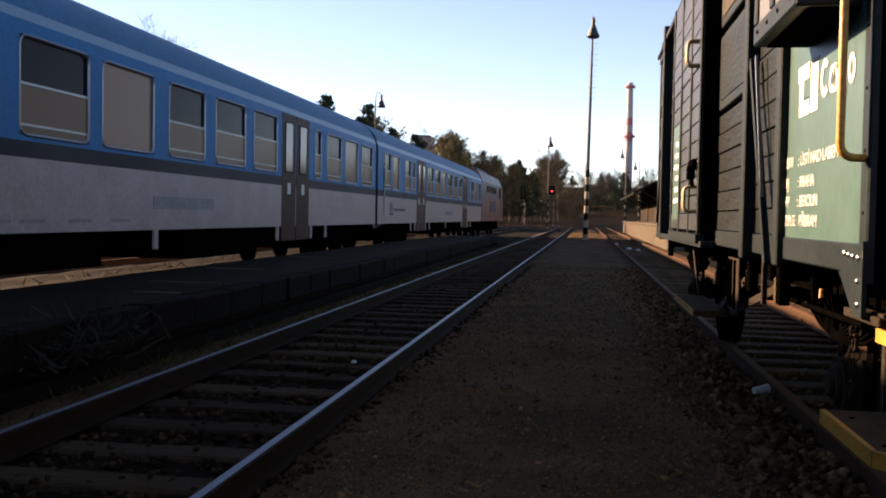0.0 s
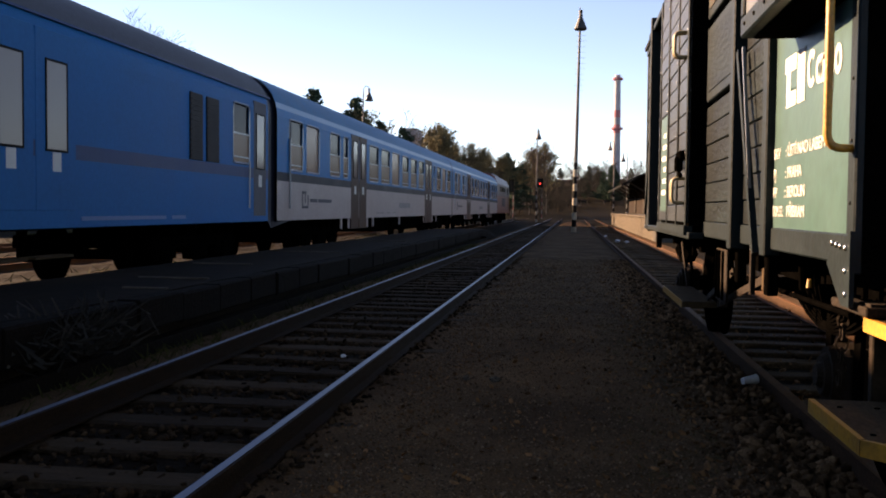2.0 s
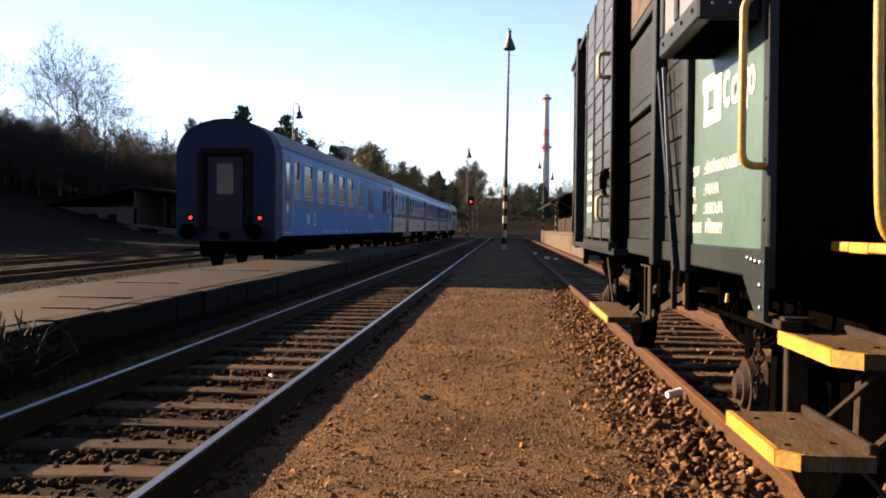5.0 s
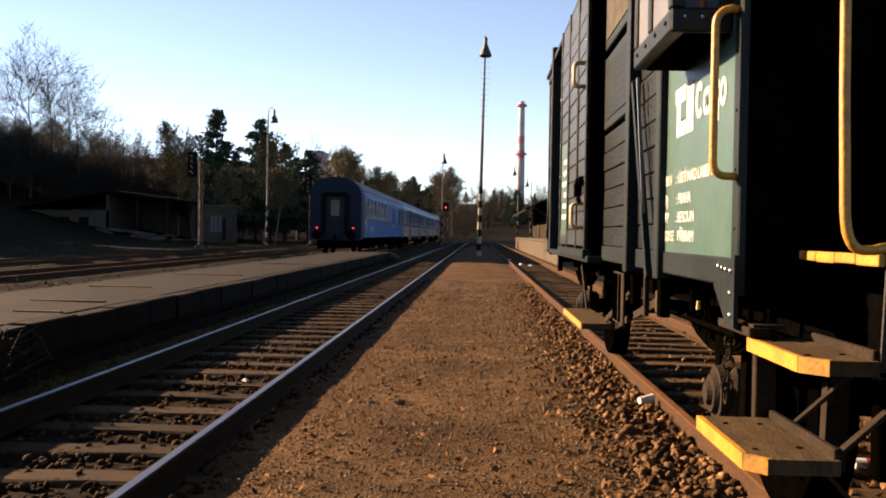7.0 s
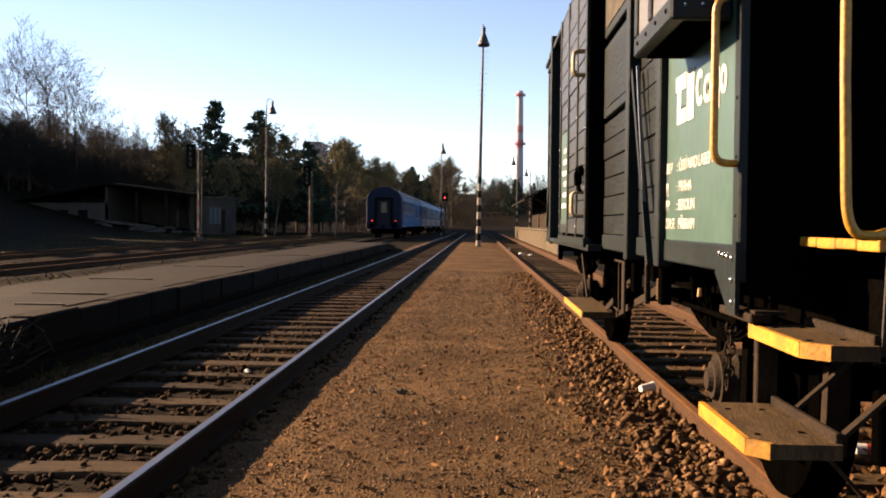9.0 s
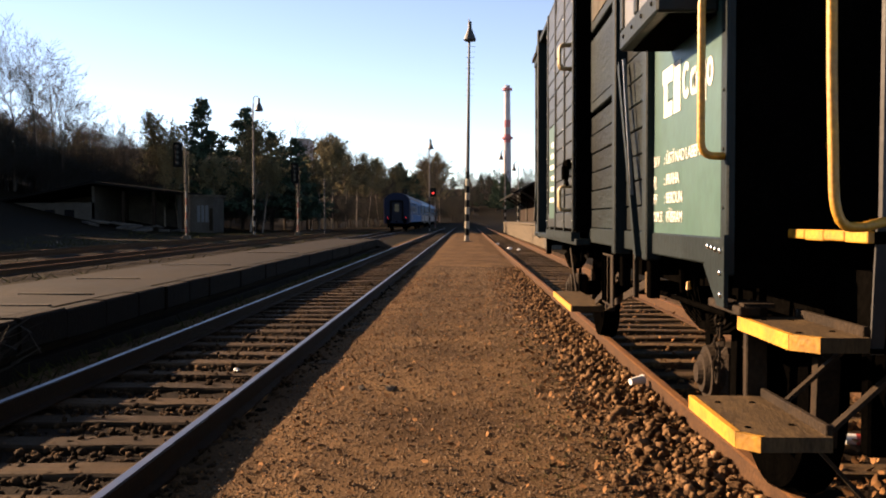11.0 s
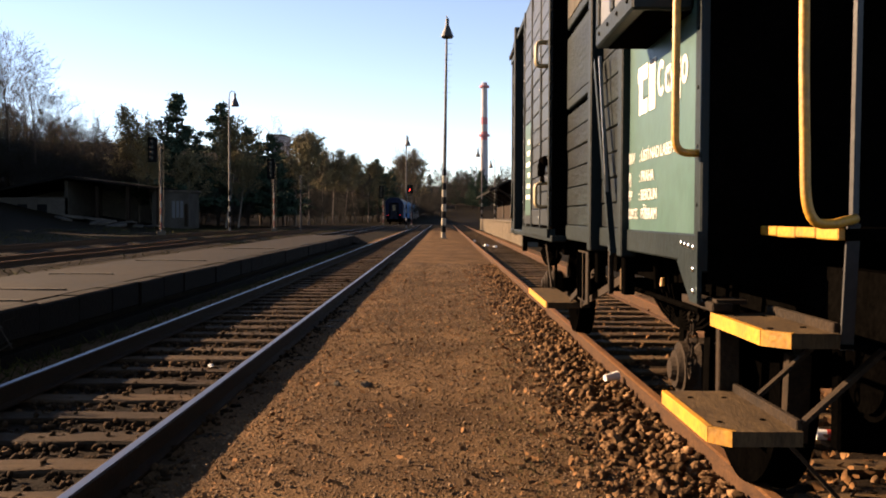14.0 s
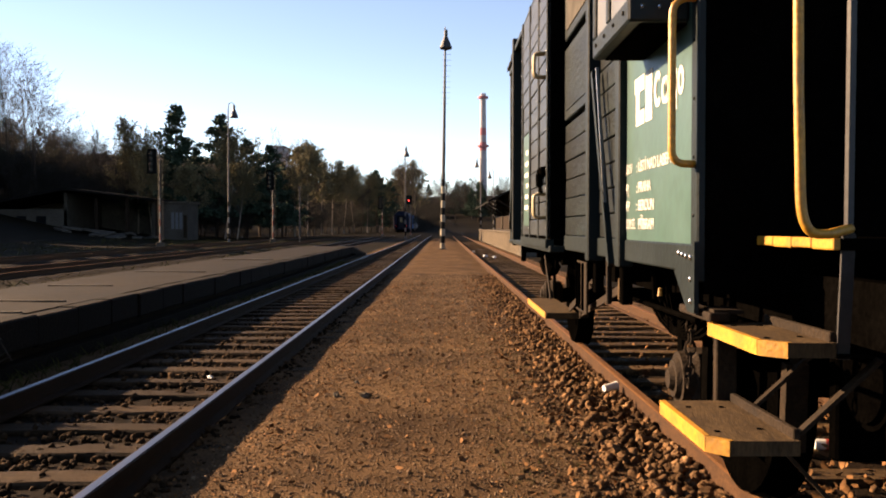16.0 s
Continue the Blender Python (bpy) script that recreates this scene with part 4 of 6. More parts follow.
def bogie(parent, y):
    bg = new("bogie")
    bg.parent = parent
    bg.location = (0, y, 0)
    b_ = bmesh.new()
    for s in (1, -1):
        box(b_, s * 1.05 - 0.07, s * 1.05 + 0.07, -1.75, 1.75, 0.55, 0.75, bevel=0.02)
        box(b_, s * 1.08 - 0.09, s * 1.08 + 0.09, -0.35, 0.35, 0.35, 0.6, bevel=0.02)
        for dy in (-1.25, 1.25):
            box(b_, s * 1.08 - 0.10, s * 1.08 + 0.10, dy - 0.16, dy + 0.16, 0.32, 0.62, bevel=0.03)
            rod(b_, (s * 1.08, dy - 0.3, 0.4), (s * 1.08, dy - 0.3, 0.9), 0.08, seg=8)
            rod(b_, (s * 1.08, dy + 0.3, 0.4), (s * 1.08, dy + 0.3, 0.9), 0.08, seg=8)
    box(b_, -1.0, 1.0, -0.2, 0.2, 0.5, 0.9)
    part("bogie_frame", b_, M_BLACK, bg)
    for dy in (-1.25, 1.25):
        for s in (1, -1):
            part("wheel", rod(bmesh.new(), (s * 0.68, dy, 0.46), (s * 0.82, dy, 0.46), 0.46, seg=28), M_BLACK, bg)
        part("axle", rod(bmesh.new(), (-0.7, dy, 0.46), (0.7, dy, 0.46), 0.08, seg=8), M_BLACK, bg)


def coach_end(parent, y, out, mat, gang=True):
    """End wall with door, rubber gangway and buffers; out: -1 towards lower y."""
    bm = bmesh.new()
    half = [(x * 0.94, z if z > 1 else 0.80) for x, z in PROFILE]
    pts = half + [(-x, z) for x, z in reversed(half[:-1])]
    a = [bm.verts.new((x, y, z)) for x, z in pts]
    b = [bm.verts.new((x / 0.94, y - out * 0.45, max(z, 0.95))) for x, z in pts]
    bm.faces.new(a)
    for i in range(len(pts) - 1):
        f = bm.faces.new((a[i], a[i + 1], b[i + 1], b[i]))
        f.smooth = False
    bmesh.ops.recalc_face_normals(bm, faces=bm.faces[:])
    e = part("end_wall", bm, mat, parent, "dark blue coach end, darkened for shade")
    if gang:
        yg = y + out * 0.10
        for p, q in (((-0.62, yg, 1.1), (-0.62, yg, 3.15)), ((0.62, yg, 1.1), (0.62, yg, 3.15)), ((-0.62, yg, 3.15), (0.62, yg, 3.15))):
            part("gangway_rubber", rod(bmesh.new(), p, q, 0.10, seg=10), M_SIGBLACK, e)
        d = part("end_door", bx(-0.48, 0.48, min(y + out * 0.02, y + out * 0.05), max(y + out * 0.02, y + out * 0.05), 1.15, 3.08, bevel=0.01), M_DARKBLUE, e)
        part("end_door_window", bx(-0.22, 0.22, min(y + out * 0.052, y + out * 0.06), max(y + out * 0.052, y + out * 0.06), 2.05, 2.85), M_GLASS, d)
    for s in (1, -1):
        b_ = rod(bmesh.new(), (s * 0.875, y, 1.06), (s * 0.875, y + out * 0.42, 1.06), 0.09, seg=12)
        rod(b_, (s * 0.875, y + out * 0.40, 1.06), (s * 0.875, y + out * 0.46, 1.06), 0.22, seg=16)
        part("buffer", b_, M_BLACK, e)
    part("coupling", bx(-0.06, 0.06, min(y, y + out * 0.35), max(y, y + out * 0.35), 0.85, 1.05), M_BLACK, e)
    return e


def coach_door(parent, y0, y1, z0, leaves, mat, glass_z=(2.05, 3.02)):
    n = leaves
    w = (y1 - y0) / n
    for s in (1, -1):
        for k in range(n):
            a, b = y0 + k * w + 0.02, y0 + (k + 1) * w - 0.02
            d = part("door", bx(s * 1.405 - 0.02, s * 1.405 + 0.02, a, b, z0, 3.2, bevel=0.008), mat, parent, "folding entrance door")
            c = (a + b) / 2
            hw = min(0.21, w * 0.34)
            part("door_window", bx(s * 1.428 - 0.004, s * 1.428 + 0.004, c - hw, c + hw, *glass_z, bevel=0.003), M_PALEGLASS, d, "door pane with a pale reflection in its colour")
            fr = bmesh.new()
            for a2, b2, c2, d2 in ((c - hw - 0.025, c - hw, glass_z[0], glass_z[1]), (c + hw, c + hw + 0.025, glass_z[0], glass_z[1]), (c - hw - 0.025, c + hw + 0.025, glass_z[1], glass_z[1] + 0.025), (c - hw - 0.025, c + hw + 0.025, glass_z[0] - 0.025, glass_z[0])):
                box(fr, s * 1.43 - 0.006, s * 1.43 + 0.006, a2, b2, c2, d2)
            part("door_window_frame", fr, M_SIGBLACK, d)
            part("door_notice", bx(s * 1.428 - 0.002, s * 1.428 + 0.002, c - 0.09, c + 0.09, 1.60, 1.82), M_WHITE, d, "small white notice")


def stretch(ob, k):
    """Lengthens a coach along its track; bogies keep their shape."""
    for c in ob.children:
        c.location.y *= k
        if c.name.startswith("bogie"):
            continue
        if c.type == "MESH":
            c.data.transform(Matrix.Diagonal((1, k, 1, 1)))
        stretch(c, k)


def lengthen(ob, y0, dy, off=0.0):
    """Moves all of a coach past y0 along by dy."""
    for c in ob.children:
        at = off + c.location.y
        if c.type == "MESH" and not c.name.startswith("bogie"):
            for v in c.data.vertices:
                if v.co.y + at > y0:
                    v.co.y += dy
        if c.type != "MESH" and at > y0:
            c.location.y += dy
        elif c.type == "MESH" or not c.name.startswith(("bogie", "window")):
            lengthen(c, y0, dy, at)


def underframe_boxes(parent, spots, seed):
    rnd = random.Random(seed)
    for y0, y1, z0 in spots:
        part("underfloor_box", bx(-1.25, 1.25, y0, y1, z0, 0.93, bevel=0.02), M_BLACK, parent)



# rear coach: blue, with luggage compartment
rear_coach = thing("passenger_coach", "blue coach with grey roof, luggage doors and red tail lamps", "railway coach", group="coaches of the train")
rear_windows = [(2.50, 3.25), (3.90, 5.15), (5.85, 7.11), (7.80, 9.07), (9.75, 11.03), (11.70, 13.0), (14.35, 15.2), (22.15, 23.0)]
coach_shell(rear_coach, rear_windows, [], [M_BLUE, M_DARKBLUE2, M_BLUE, M_ROOFD, M_BLUE], 1.15, 24.05)
for i, (a, b) in enumerate(rear_windows):
    coach_window(rear_coach, a, b, sash=(0.5, 0.62, 0.6, 0.62, 0.58, 0.6, 0.0, 0.5)[i], lower=M_TAN)
coach_door(rear_coach, 1.28, 2.15, 1.05, 1, M_DARKBLUE2, (1.95, 2.95))
coach_door(rear_coach, 17.0, 18.8, 1.15, 2, M_BLUE, (1.85, 2.85))
coach_door(rear_coach, 23.2, 23.95, 1.05, 1, M_ROOFD, (1.95, 2.95))
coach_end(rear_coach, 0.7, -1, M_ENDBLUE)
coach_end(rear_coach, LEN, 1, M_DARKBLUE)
for s in (1, -1):
    part("tail_lamp", rod(bmesh.new(), (s * 0.93, 0.68, 1.42), (s * 0.93, 0.64, 1.42), 0.048, seg=16), M_TAIL, rear_coach, "glowing red tail lamp")
    part("tail_lamp_hood", rod(bmesh.new(), (s * 0.93, 0.72, 1.42), (s * 0.93, 0.66, 1.42), 0.10, seg=16), M_SIGBLACK, rear_coach)
    for a, b in ((20.25, 20.75), (20.92, 21.45)):
        lv = part("louvre", bx(s * 1.43 - 0.012, s * 1.43 + 0.012, a, b, 1.95, 3.0, bevel=0.006), M_LOUVRE, rear_coach, "dark louvred grille")
        for k in range(12):
            part("louvre_slat", bx(s * 1.443 - 0.006, s * 1.443 + 0.006, a + 0.03, b - 0.03, 2.0 + 0.08 * k, 2.03 + 0.08 * k), M_LOUVRE, lv)
    em = bmesh.new()
    for a2, b2, c2, d2 in ((13.36, 13.38, 2.02, 2.92), (14.02, 14.04, 2.02, 2.92), (13.36, 14.04, 2.90, 2.92), (13.36, 14.04, 2.02, 2.04)):
        box(em, s * 1.422 - 0.002, s * 1.422 + 0.002, a2, b2, c2, d2)
    part("emblem_outline", em, M_BLUE2, rear_coach, "pale outlined square")
    em = bmesh.new()
    for a2, b2, c2, d2 in ((13.52, 13.60, 2.34, 2.66), (13.55, 13.85, 2.26, 2.36), (13.60, 13.85, 2.14, 2.22), (13.68, 13.74, 2.40, 2.74), (13.80, 13.86, 2.40, 2.62)):
        box(em, s * 1.422 - 0.002, s * 1.422 + 0.002, a2, b2, c2, d2)
    part("seat_mark", em, M_SILVERB, rear_coach, "pale seat pictogram")
    part("notice_plate", bx(s * 1.422 - 0.003, s * 1.422 + 0.003, 4.3, 4.73, 1.28, 1.58), M_SILVER, rear_coach, "pale notice plate")
    em = bmesh.new()
    for a2, b2, c2, d2 in ((5.25, 5.33, 1.28, 1.62), (5.62, 5.70, 1.28, 1.58), (5.25, 5.70, 1.24, 1.31), (5.25, 5.56, 1.57, 1.64), (5.45, 5.51, 1.36, 1.64)):
        box(em, s * 1.423 - 0.002, s * 1.423 + 0.002, a2, b2, c2, d2)
    part("emblem", em, M_SILVER, rear_coach, "pale rounded emblem")
    for a in (2.25, 22.9):
        part("grab_rail", rod(bmesh.new(), (s * 1.46, a, 1.2), (s * 1.46, a, 2.05), 0.015), M_TRIM, rear_coach)
    part("gutter", bx(s * 1.39 - 0.02, s * 1.39 + 0.02, 1.0, 24.2, 3.33, 3.36), M_DARKBLUE2, rear_coach)
    st = part("door_step", bx(s * 1.2 - 0.18, s * 1.2 + 0.18, 1.3, 2.1, 0.52, 0.56), M_BLACK, rear_coach)
    part("door_step", bx(s * 1.25 - 0.16, s * 1.25 + 0.16, 1.3, 2.1, 0.78, 0.82), M_BLACK, rear_coach)
    part("step_edge", bx(s * 1.43 - 0.01, s * 1.43 + 0.01, 1.3, 2.1, 1.02, 1.055), M_YELLOW, rear_coach)
    for a in (17.0, 17.95):
        part("door_step", bx(s * 1.3 - 0.1, s * 1.3 + 0.1, a, a + 0.8, 0.6, 0.63), M_STEP, rear_coach)
for s in (1, -1):
    for a in (6.6, 7.3, 8.3, 9.3, 10.0, 11.2, 12.4, 18.9, 19.6):
        part("small_print", bx(s * 1.423 - 0.002, s * 1.423 + 0.002, a, a + 0.5, 1.03, 1.08), M_BLUE2, rear_coach)
bogie(rear_coach, 3.7)
bogie(rear_coach, 21.3)
underframe_boxes(rear_coach, ((6.5, 9.0, 0.45), (9.6, 10.6, 0.6), (12.0, 14.5, 0.5), (15.5, 17.0, 0.65)), 1)
for y in (5.2, 9.0, 12.5, 15.8, 20.4):
    part("roof_vent", bx(-0.15, 0.15, y, y + 0.45, 4.0, 4.13, bevel=0.03), M_ROOFD, rear_coach)
part("roof_vent", rod(bmesh.new(), (0.9, 5.0, 3.85), (0.9, 5.0, 4.12), 0.05), M_ROOFD, rear_coach)


lengthen(rear_coach, 19.0, COACH - LEN)


def class_figure(parent, s, y, z):
    cu = bpy.data.curves.new("class_figure", "FONT")
    cu.body, cu.size, cu.extrude = "2", 0.36, 0.001
    cu.materials.append(M_BLUE2)
    o = new("class_figure", cu)
    o.parent = parent
    o.matrix_local = Matrix.Translation((s * 1.424, y if s < 0 else y - 0.2, z)) @ Matrix(((0, 0, s, 0), (s, 0, 0, 0), (0, 1, 0, 0), (0, 0, 0, 1)))


# middle and leading coaches: light blue over silver grey
def day_coach(label):
    c = thing("passenger_coach", label, "railway coach", group="coaches of the train")
    wins = [(0.30, 1.25, 0.52), (1.5, 2.5, 0), (2.75, 3.7, 0.5), (4.0, 4.5, 0.5), (6.9, 8.15, 0.5), (8.5, 9.8, 0.52), (10.1, 11.4, 0), (11.85, 13.05, 0.48), (13.45, 14.7, 0.5), (15.1, 16.3, 0.55),
            (18.7, 19.15, 0.5), (19.6, 20.8, 0.5), (21.15, 22.35, 0), (22.75, 23.95, 0.5)]
    coach_shell(c, [(a, b) for a, b, _ in wins], [], [M_SILVER, M_DARKBLUE, M_LIGHTBLUE, M_ROOFB, M_SILVERB], 0.12, 24.38)
    for a, b, s in wins:
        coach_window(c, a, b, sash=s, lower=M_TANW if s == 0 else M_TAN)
    coach_door(c, 4.8, 6.6, 0.66, 2, M_DOORB)
    coach_door(c, 16.55, 18.3, 0.66, 2, M_DOORB)
    coach_end(c, 0.0, -1, M_DARKBLUE)
    coach_end(c, LEN, 1, M_DARKBLUE)
    bogie(c, 3.0)
    bogie(c, 21.5)
    underframe_boxes(c, ((8.2, 10.4, 0.5), (11.0, 12.0, 0.62), (12.8, 15.6, 0.48), (15.9, 16.8, 0.6)), 2)
    for s in (1, -1):
        for y in (3.9, 4.65, 6.75, 7.5, 11.5, 16.4, 18.5, 19.6):
            part("skirt_bracket", bx(s * 1.40 - 0.015, s * 1.40 + 0.015, y - 0.06, y + 0.06, 0.68, 0.96), M_SILVER, c)
        em = bmesh.new()
        for a2, b2, c2, d2 in ((1.20, 1.26, 1.22, 1.58), (1.60, 1.66, 1.22, 1.5), (1.20, 1.66, 1.20, 1.26), (1.20, 1.5, 1.52, 1.58), (1.40, 1.46, 1.32, 1.58)):
            box(em, s * 1.423 - 0.002, s * 1.423 + 0.002, a2, b2, c2, d2)
        part("emblem", em, M_ROOFD, c, "dark rounded emblem")
        for a2, b2 in ((1.80, 2.35), (2.42, 2.9)):
            part("name_bar", bx(s * 1.423 - 0.002, s * 1.423 + 0.002, a2, b2, 1.34, 1.42), M_ROOFD, c)
        part("number_plate", bx(s * 1.423 - 0.002, s * 1.423 + 0.002, 11.4, 13.4, 1.24, 1.42), M_ROOFPL, c, "grey plate with a worn number row")
        for a2 in (7.9, 8.5, 9.4, 10.3):
            part("small_print", bx(s * 1.423 - 0.002, s * 1.423 + 0.002, a2, a2 + 0.45, 1.06, 1.10), M_ROOFPL, c)
        class_figure(c, s, 3.86, 2.74)
        part("grab_rail", rod(bmesh.new(), (s * 1.45, 0.3, 1.2), (s * 1.45, 0.3, 2.65), 0.018), M_TRIM, c)
    for y in (3.5, 8.0, 12.2, 16.5, 21.0):
        part("roof_vent", bx(-0.2, 0.2, y, y + 0.5, 4.02, 4.14, bevel=0.03), M_ROOFB, c)
    return c


middle_coach = day_coach("light blue and silver coach with brown doors in mid-train")
stretch(middle_coach, COACH / LEN)
lengthen(middle_coach, 0.25, 0.6)
lengthen(middle_coach, 3.4, 0.7)
front_coach = copy_thing(middle_coach, Matrix())
tagged(front_coach, "light blue and silver coach behind the orange locomotive")

# locomotive
loco = thing("diesel_locomotive", "orange diesel locomotive with dark blue upper half and sloped cab", "locomotive")
hood = [(1.40, 1.15), (1.40, 2.35), (1.38, 3.3), (1.15, 3.85), (0.6, 4.12)]
pts = hood + [(-x, z) for x, z in reversed(hood)]
bm = bmesh.new()
a = [bm.verts.new((x, 0.3, z)) for x, z in pts]
b = [bm.verts.new((x, 14.0 - max(0, z - 2.35) * 0.45, z)) for x, z in pts]
for i in range(len(pts) - 1):
    f = bm.faces.new((a[i], b[i], b[i + 1], a[i + 1]))
    f.material_index = 0 if (pts[i][1] + pts[i + 1][1]) / 2 < 2.3 else 1
bm.faces.new(a[::-1])
bm.faces.new(b)
part("body", bm, [M_ORANGE, M_LOCOTOP], loco, "orange lower body, darker upper half")
part("frame", bx(-1.42, 1.42, 0.1, 14.2, 0.95, 1.18), M_ORANGE, loco)
part("fuel_tank", bx(-1.2, 1.2, 5.4, 8.6, 0.35, 0.95, bevel=0.05), M_BLACK, loco)
part("roof_hatch", bx(-0.7, 0.7, 3.5, 9.5, 4.05, 4.2, bevel=0.04), M_ROOFD, loco)
bogie(loco, 2.9)
bogie(loco, 11.2)
for s in (1, -1):
    part("cab_door", bx(s * 1.41 - 0.01, s * 1.41 + 0.01, 12.2, 12.9, 1.25, 3.2), M_LOCOTOP, loco)
    part("cab_window", bx(s * 1.41 - 0.012, s * 1.41 + 0.012, 11.1, 12.0, 2.5, 3.15), M_GLASS, loco)
    for y in (3.0, 4.6, 6.2, 7.8):
        part("side_window", bx(s * 1.40 - 0.012, s * 1.40 + 0.012, y, y + 0.9, 2.7, 3.1), M_GLASS, loco)
    part("side_grille", bx(s * 1.41 - 0.01, s * 1.41 + 0.01, 5.0, 8.5, 1.5, 2.2), M_ROOFD, loco)
    part("hand_rail", rod(bmesh.new(), (s * 1.45, 13.0, 1.2), (s * 1.45, 13.0, 2.3), 0.02), M_YELLOW, loco)
    b_ = rod(bmesh.new(), (s * 0.875, 14.2, 1.06), (s * 0.875, 14.7, 1.06), 0.2, seg=12)
    part("buffer", b_, M_BLACK, loco)

# ---- masts, signals, buildings ----
def striped_pole(parent, x, y, z0, z1, r0, r1, lean=0.0, bands=8, band_h=0.42, mats=(M_BANDW, M_SIGBLACK), upper=M_MAST, name="pole"):
    zb = z0 + bands * band_h
    top = Vector((x + lean, y, z1))
    foot = Vector((x, y, z0))

    def at(z):
        return foot.lerp(top, (z - z0) / (z1 - z0)), r0 + (r1 - r0) * (z - z0) / (z1 - z0)
    for k in range(bands):
        (p, ra), (q, rb) = at(z0 + k * band_h), at(z0 + (k + 1) * band_h)
        part("painted_band", rod(bmesh.new(), p, q, ra, rb, seg=12), mats[k % 2], parent)
    (p, ra), (q, rb) = at(zb), at(z1)
    part(name, rod(bmesh.new(), p, q, ra, rb, seg=12), upper, parent)


def lamp_head(parent, p, size):
    bm = bmesh.new()
    p = Vector(p)
    for a, b, ra, rb in ((0.0, 0.35, 0.10, 0.10), (0.35, 0.6, 0.10, 0.20), (0.6, 1.0, 0.20, 0.36), (1.0, 1.08, 0.36, 0.30)):
        rod(bm, p - Vector((0, 0, a * size)), p - Vector((0, 0, b * size)), ra * size, rb * size, seg=14)
    part("lamp_head", bm, M_MASTD, parent, "grey bell-shaped lamp head", smooth=False)



mast = thing("lamp_mast", "tall slim steel lamp mast with striped foot on the path", "lamp post")
striped_pole(mast, 0.0, 56.0, -0.16, 12.3, 0.145, 0.055, 0.17, bands=10, band_h=0.42)
lamp_head(mast, (0.20, 56.0, 12.85), 1.05)
part("lamp_hook", pipe(bmesh.new(), [(0.17, 56, 12.2), (0.12, 56, 12.8), (0.16, 56, 13.05), (0.22, 56, 12.85)], 0.03, 6), M_MASTD, mast)
for k in range(12):
    part("climbing_rung", rod(bmesh.new(), (-0.12 + 0.014 * k, 56, 8.2 + 0.32 * k), (0.40 + 0.012 * k, 56, 8.2 + 0.32 * k), 0.008, seg=5), M_MAST, mast)
part("foot_plate", bx(-0.3, 0.3, 55.7, 56.3, -0.2, -0.06, bevel=0.03), M_CONC, mast)


def lamp_post(x, y, h, side, label, size=1.0):
    t = thing("lamp_post", label, "lamp post", group="yard lamp posts")
    striped_pole(t, x, y, -0.24, h, 0.095, 0.05, 0.0, bands=8, band_h=0.45, mats=(M_BANDW2, M_SIGBLACK))
    part("lamp_arm", pipe(bmesh.new(), [(x, y, h - 0.1), (x + side * 0.05, y, h + 0.45), (x + side * 0.25, y, h + 0.62), (x + side * 0.48, y, h + 0.5), (x + side * 0.5, y, h + 0.3)], 0.035, 6), M_MAST, t)
    lamp_head(t, (x + side * 0.5, y, h + 0.4), size)
    return t


lamp_post(-4.25, 108, 9.9, 0.3, "slim grey lamp post with striped foot between the tracks")
lamp_post(-17.9, 79, 11.0, 1.0, "slim grey lamp post with a curved arm near the signals")
lamp_post(6.1, 112, 7.4, -1.0, "short grey lamp post with a curved arm behind the ramp", 0.8)
lamp_post(4.8, 118, 9.2, -1.0, "slim lamp post with a curved arm on the ramp", 0.9)


def signal(x, y, h, label, red=False, off=-0.25, hw=0.34, hh=1.75):
    t = thing("signal", label, "railway signal", group="light signals")
    striped_pole(t, x, y, -0.24, h - 0.2, 0.06, 0.05, 0.0, bands=7, band_h=0.5, mats=(M_BANDW2, M_BANDR), upper=M_POSTG)
    b_ = bx(x + off - hw, x + off + hw, y - 0.06, y + 0.0, h - hh, h, bevel=0.05)
    hd = part("signal_head", b_, M_SIGBLACK, t, "black signal backboard")
    for k in range(4):
        z = h - 0.3 - k * 0.38
        lens = rod(bmesh.new(), (x + off, y - 0.07, z), (x + off, y - 0.12, z), 0.09, seg=12)
        part("lens", lens, M_SIGRED if red and k == 1 else M_GLASS, hd)
        part("lens_hood", pipe(bmesh.new(), [(x + off + 0.12 * math.cos(a), y - 0.16, z + 0.12 * math.sin(a)) for a in (math.pi * j / 6 for j in range(7))], 0.02, 5), M_SIGBLACK, hd)
    part("signal_base", bx(x - 0.25, x + 0.25, y - 0.25, y + 0.25, -0.3, 0.12, bevel=0.04), M_CONC, t, "pale concrete base")
    ld = bmesh.new()
    for s in (-0.16, 0.16):
        rod(ld, (x + s, y + 0.12, 0.1), (x + s, y + 0.12, h - 0.4), 0.012, seg=5)
    for k in range(int((h - 0.6) / 0.32)):
        rod(ld, (x - 0.16, y + 0.12, 0.3 + 0.32 * k), (x + 0.16, y + 0.12, 0.3 + 0.32 * k), 0.01, seg=5)
    part("ladder", ld, M_POSTG, t)


signal(-19.9, 66.5, 6.7, "tall light signal with black head and red-white mast", off=-0.55)
signal(-14.9, 83, 6.2, "light signal with black head on a red-white mast")
signal(-8.3, 130, 5.4, "distant light signal with black head")
signal(-4.1, 122, 5.3, "distant light signal showing red", red=True, hw=0.42, hh=1.2)
pp = thing("marker_post", "thin grey post beside the station tracks", "post")
part("pole", rod(bmesh.new(), (-12.4, 82, -0.24), (-12.4, 82, 4.6), 0.06, 0.04), M_MAST, pp)
part("cap", bx(-12.5, -12.3, 81.9, 82.1, 4.6, 4.72, bevel=0.02), M_MAST, pp)

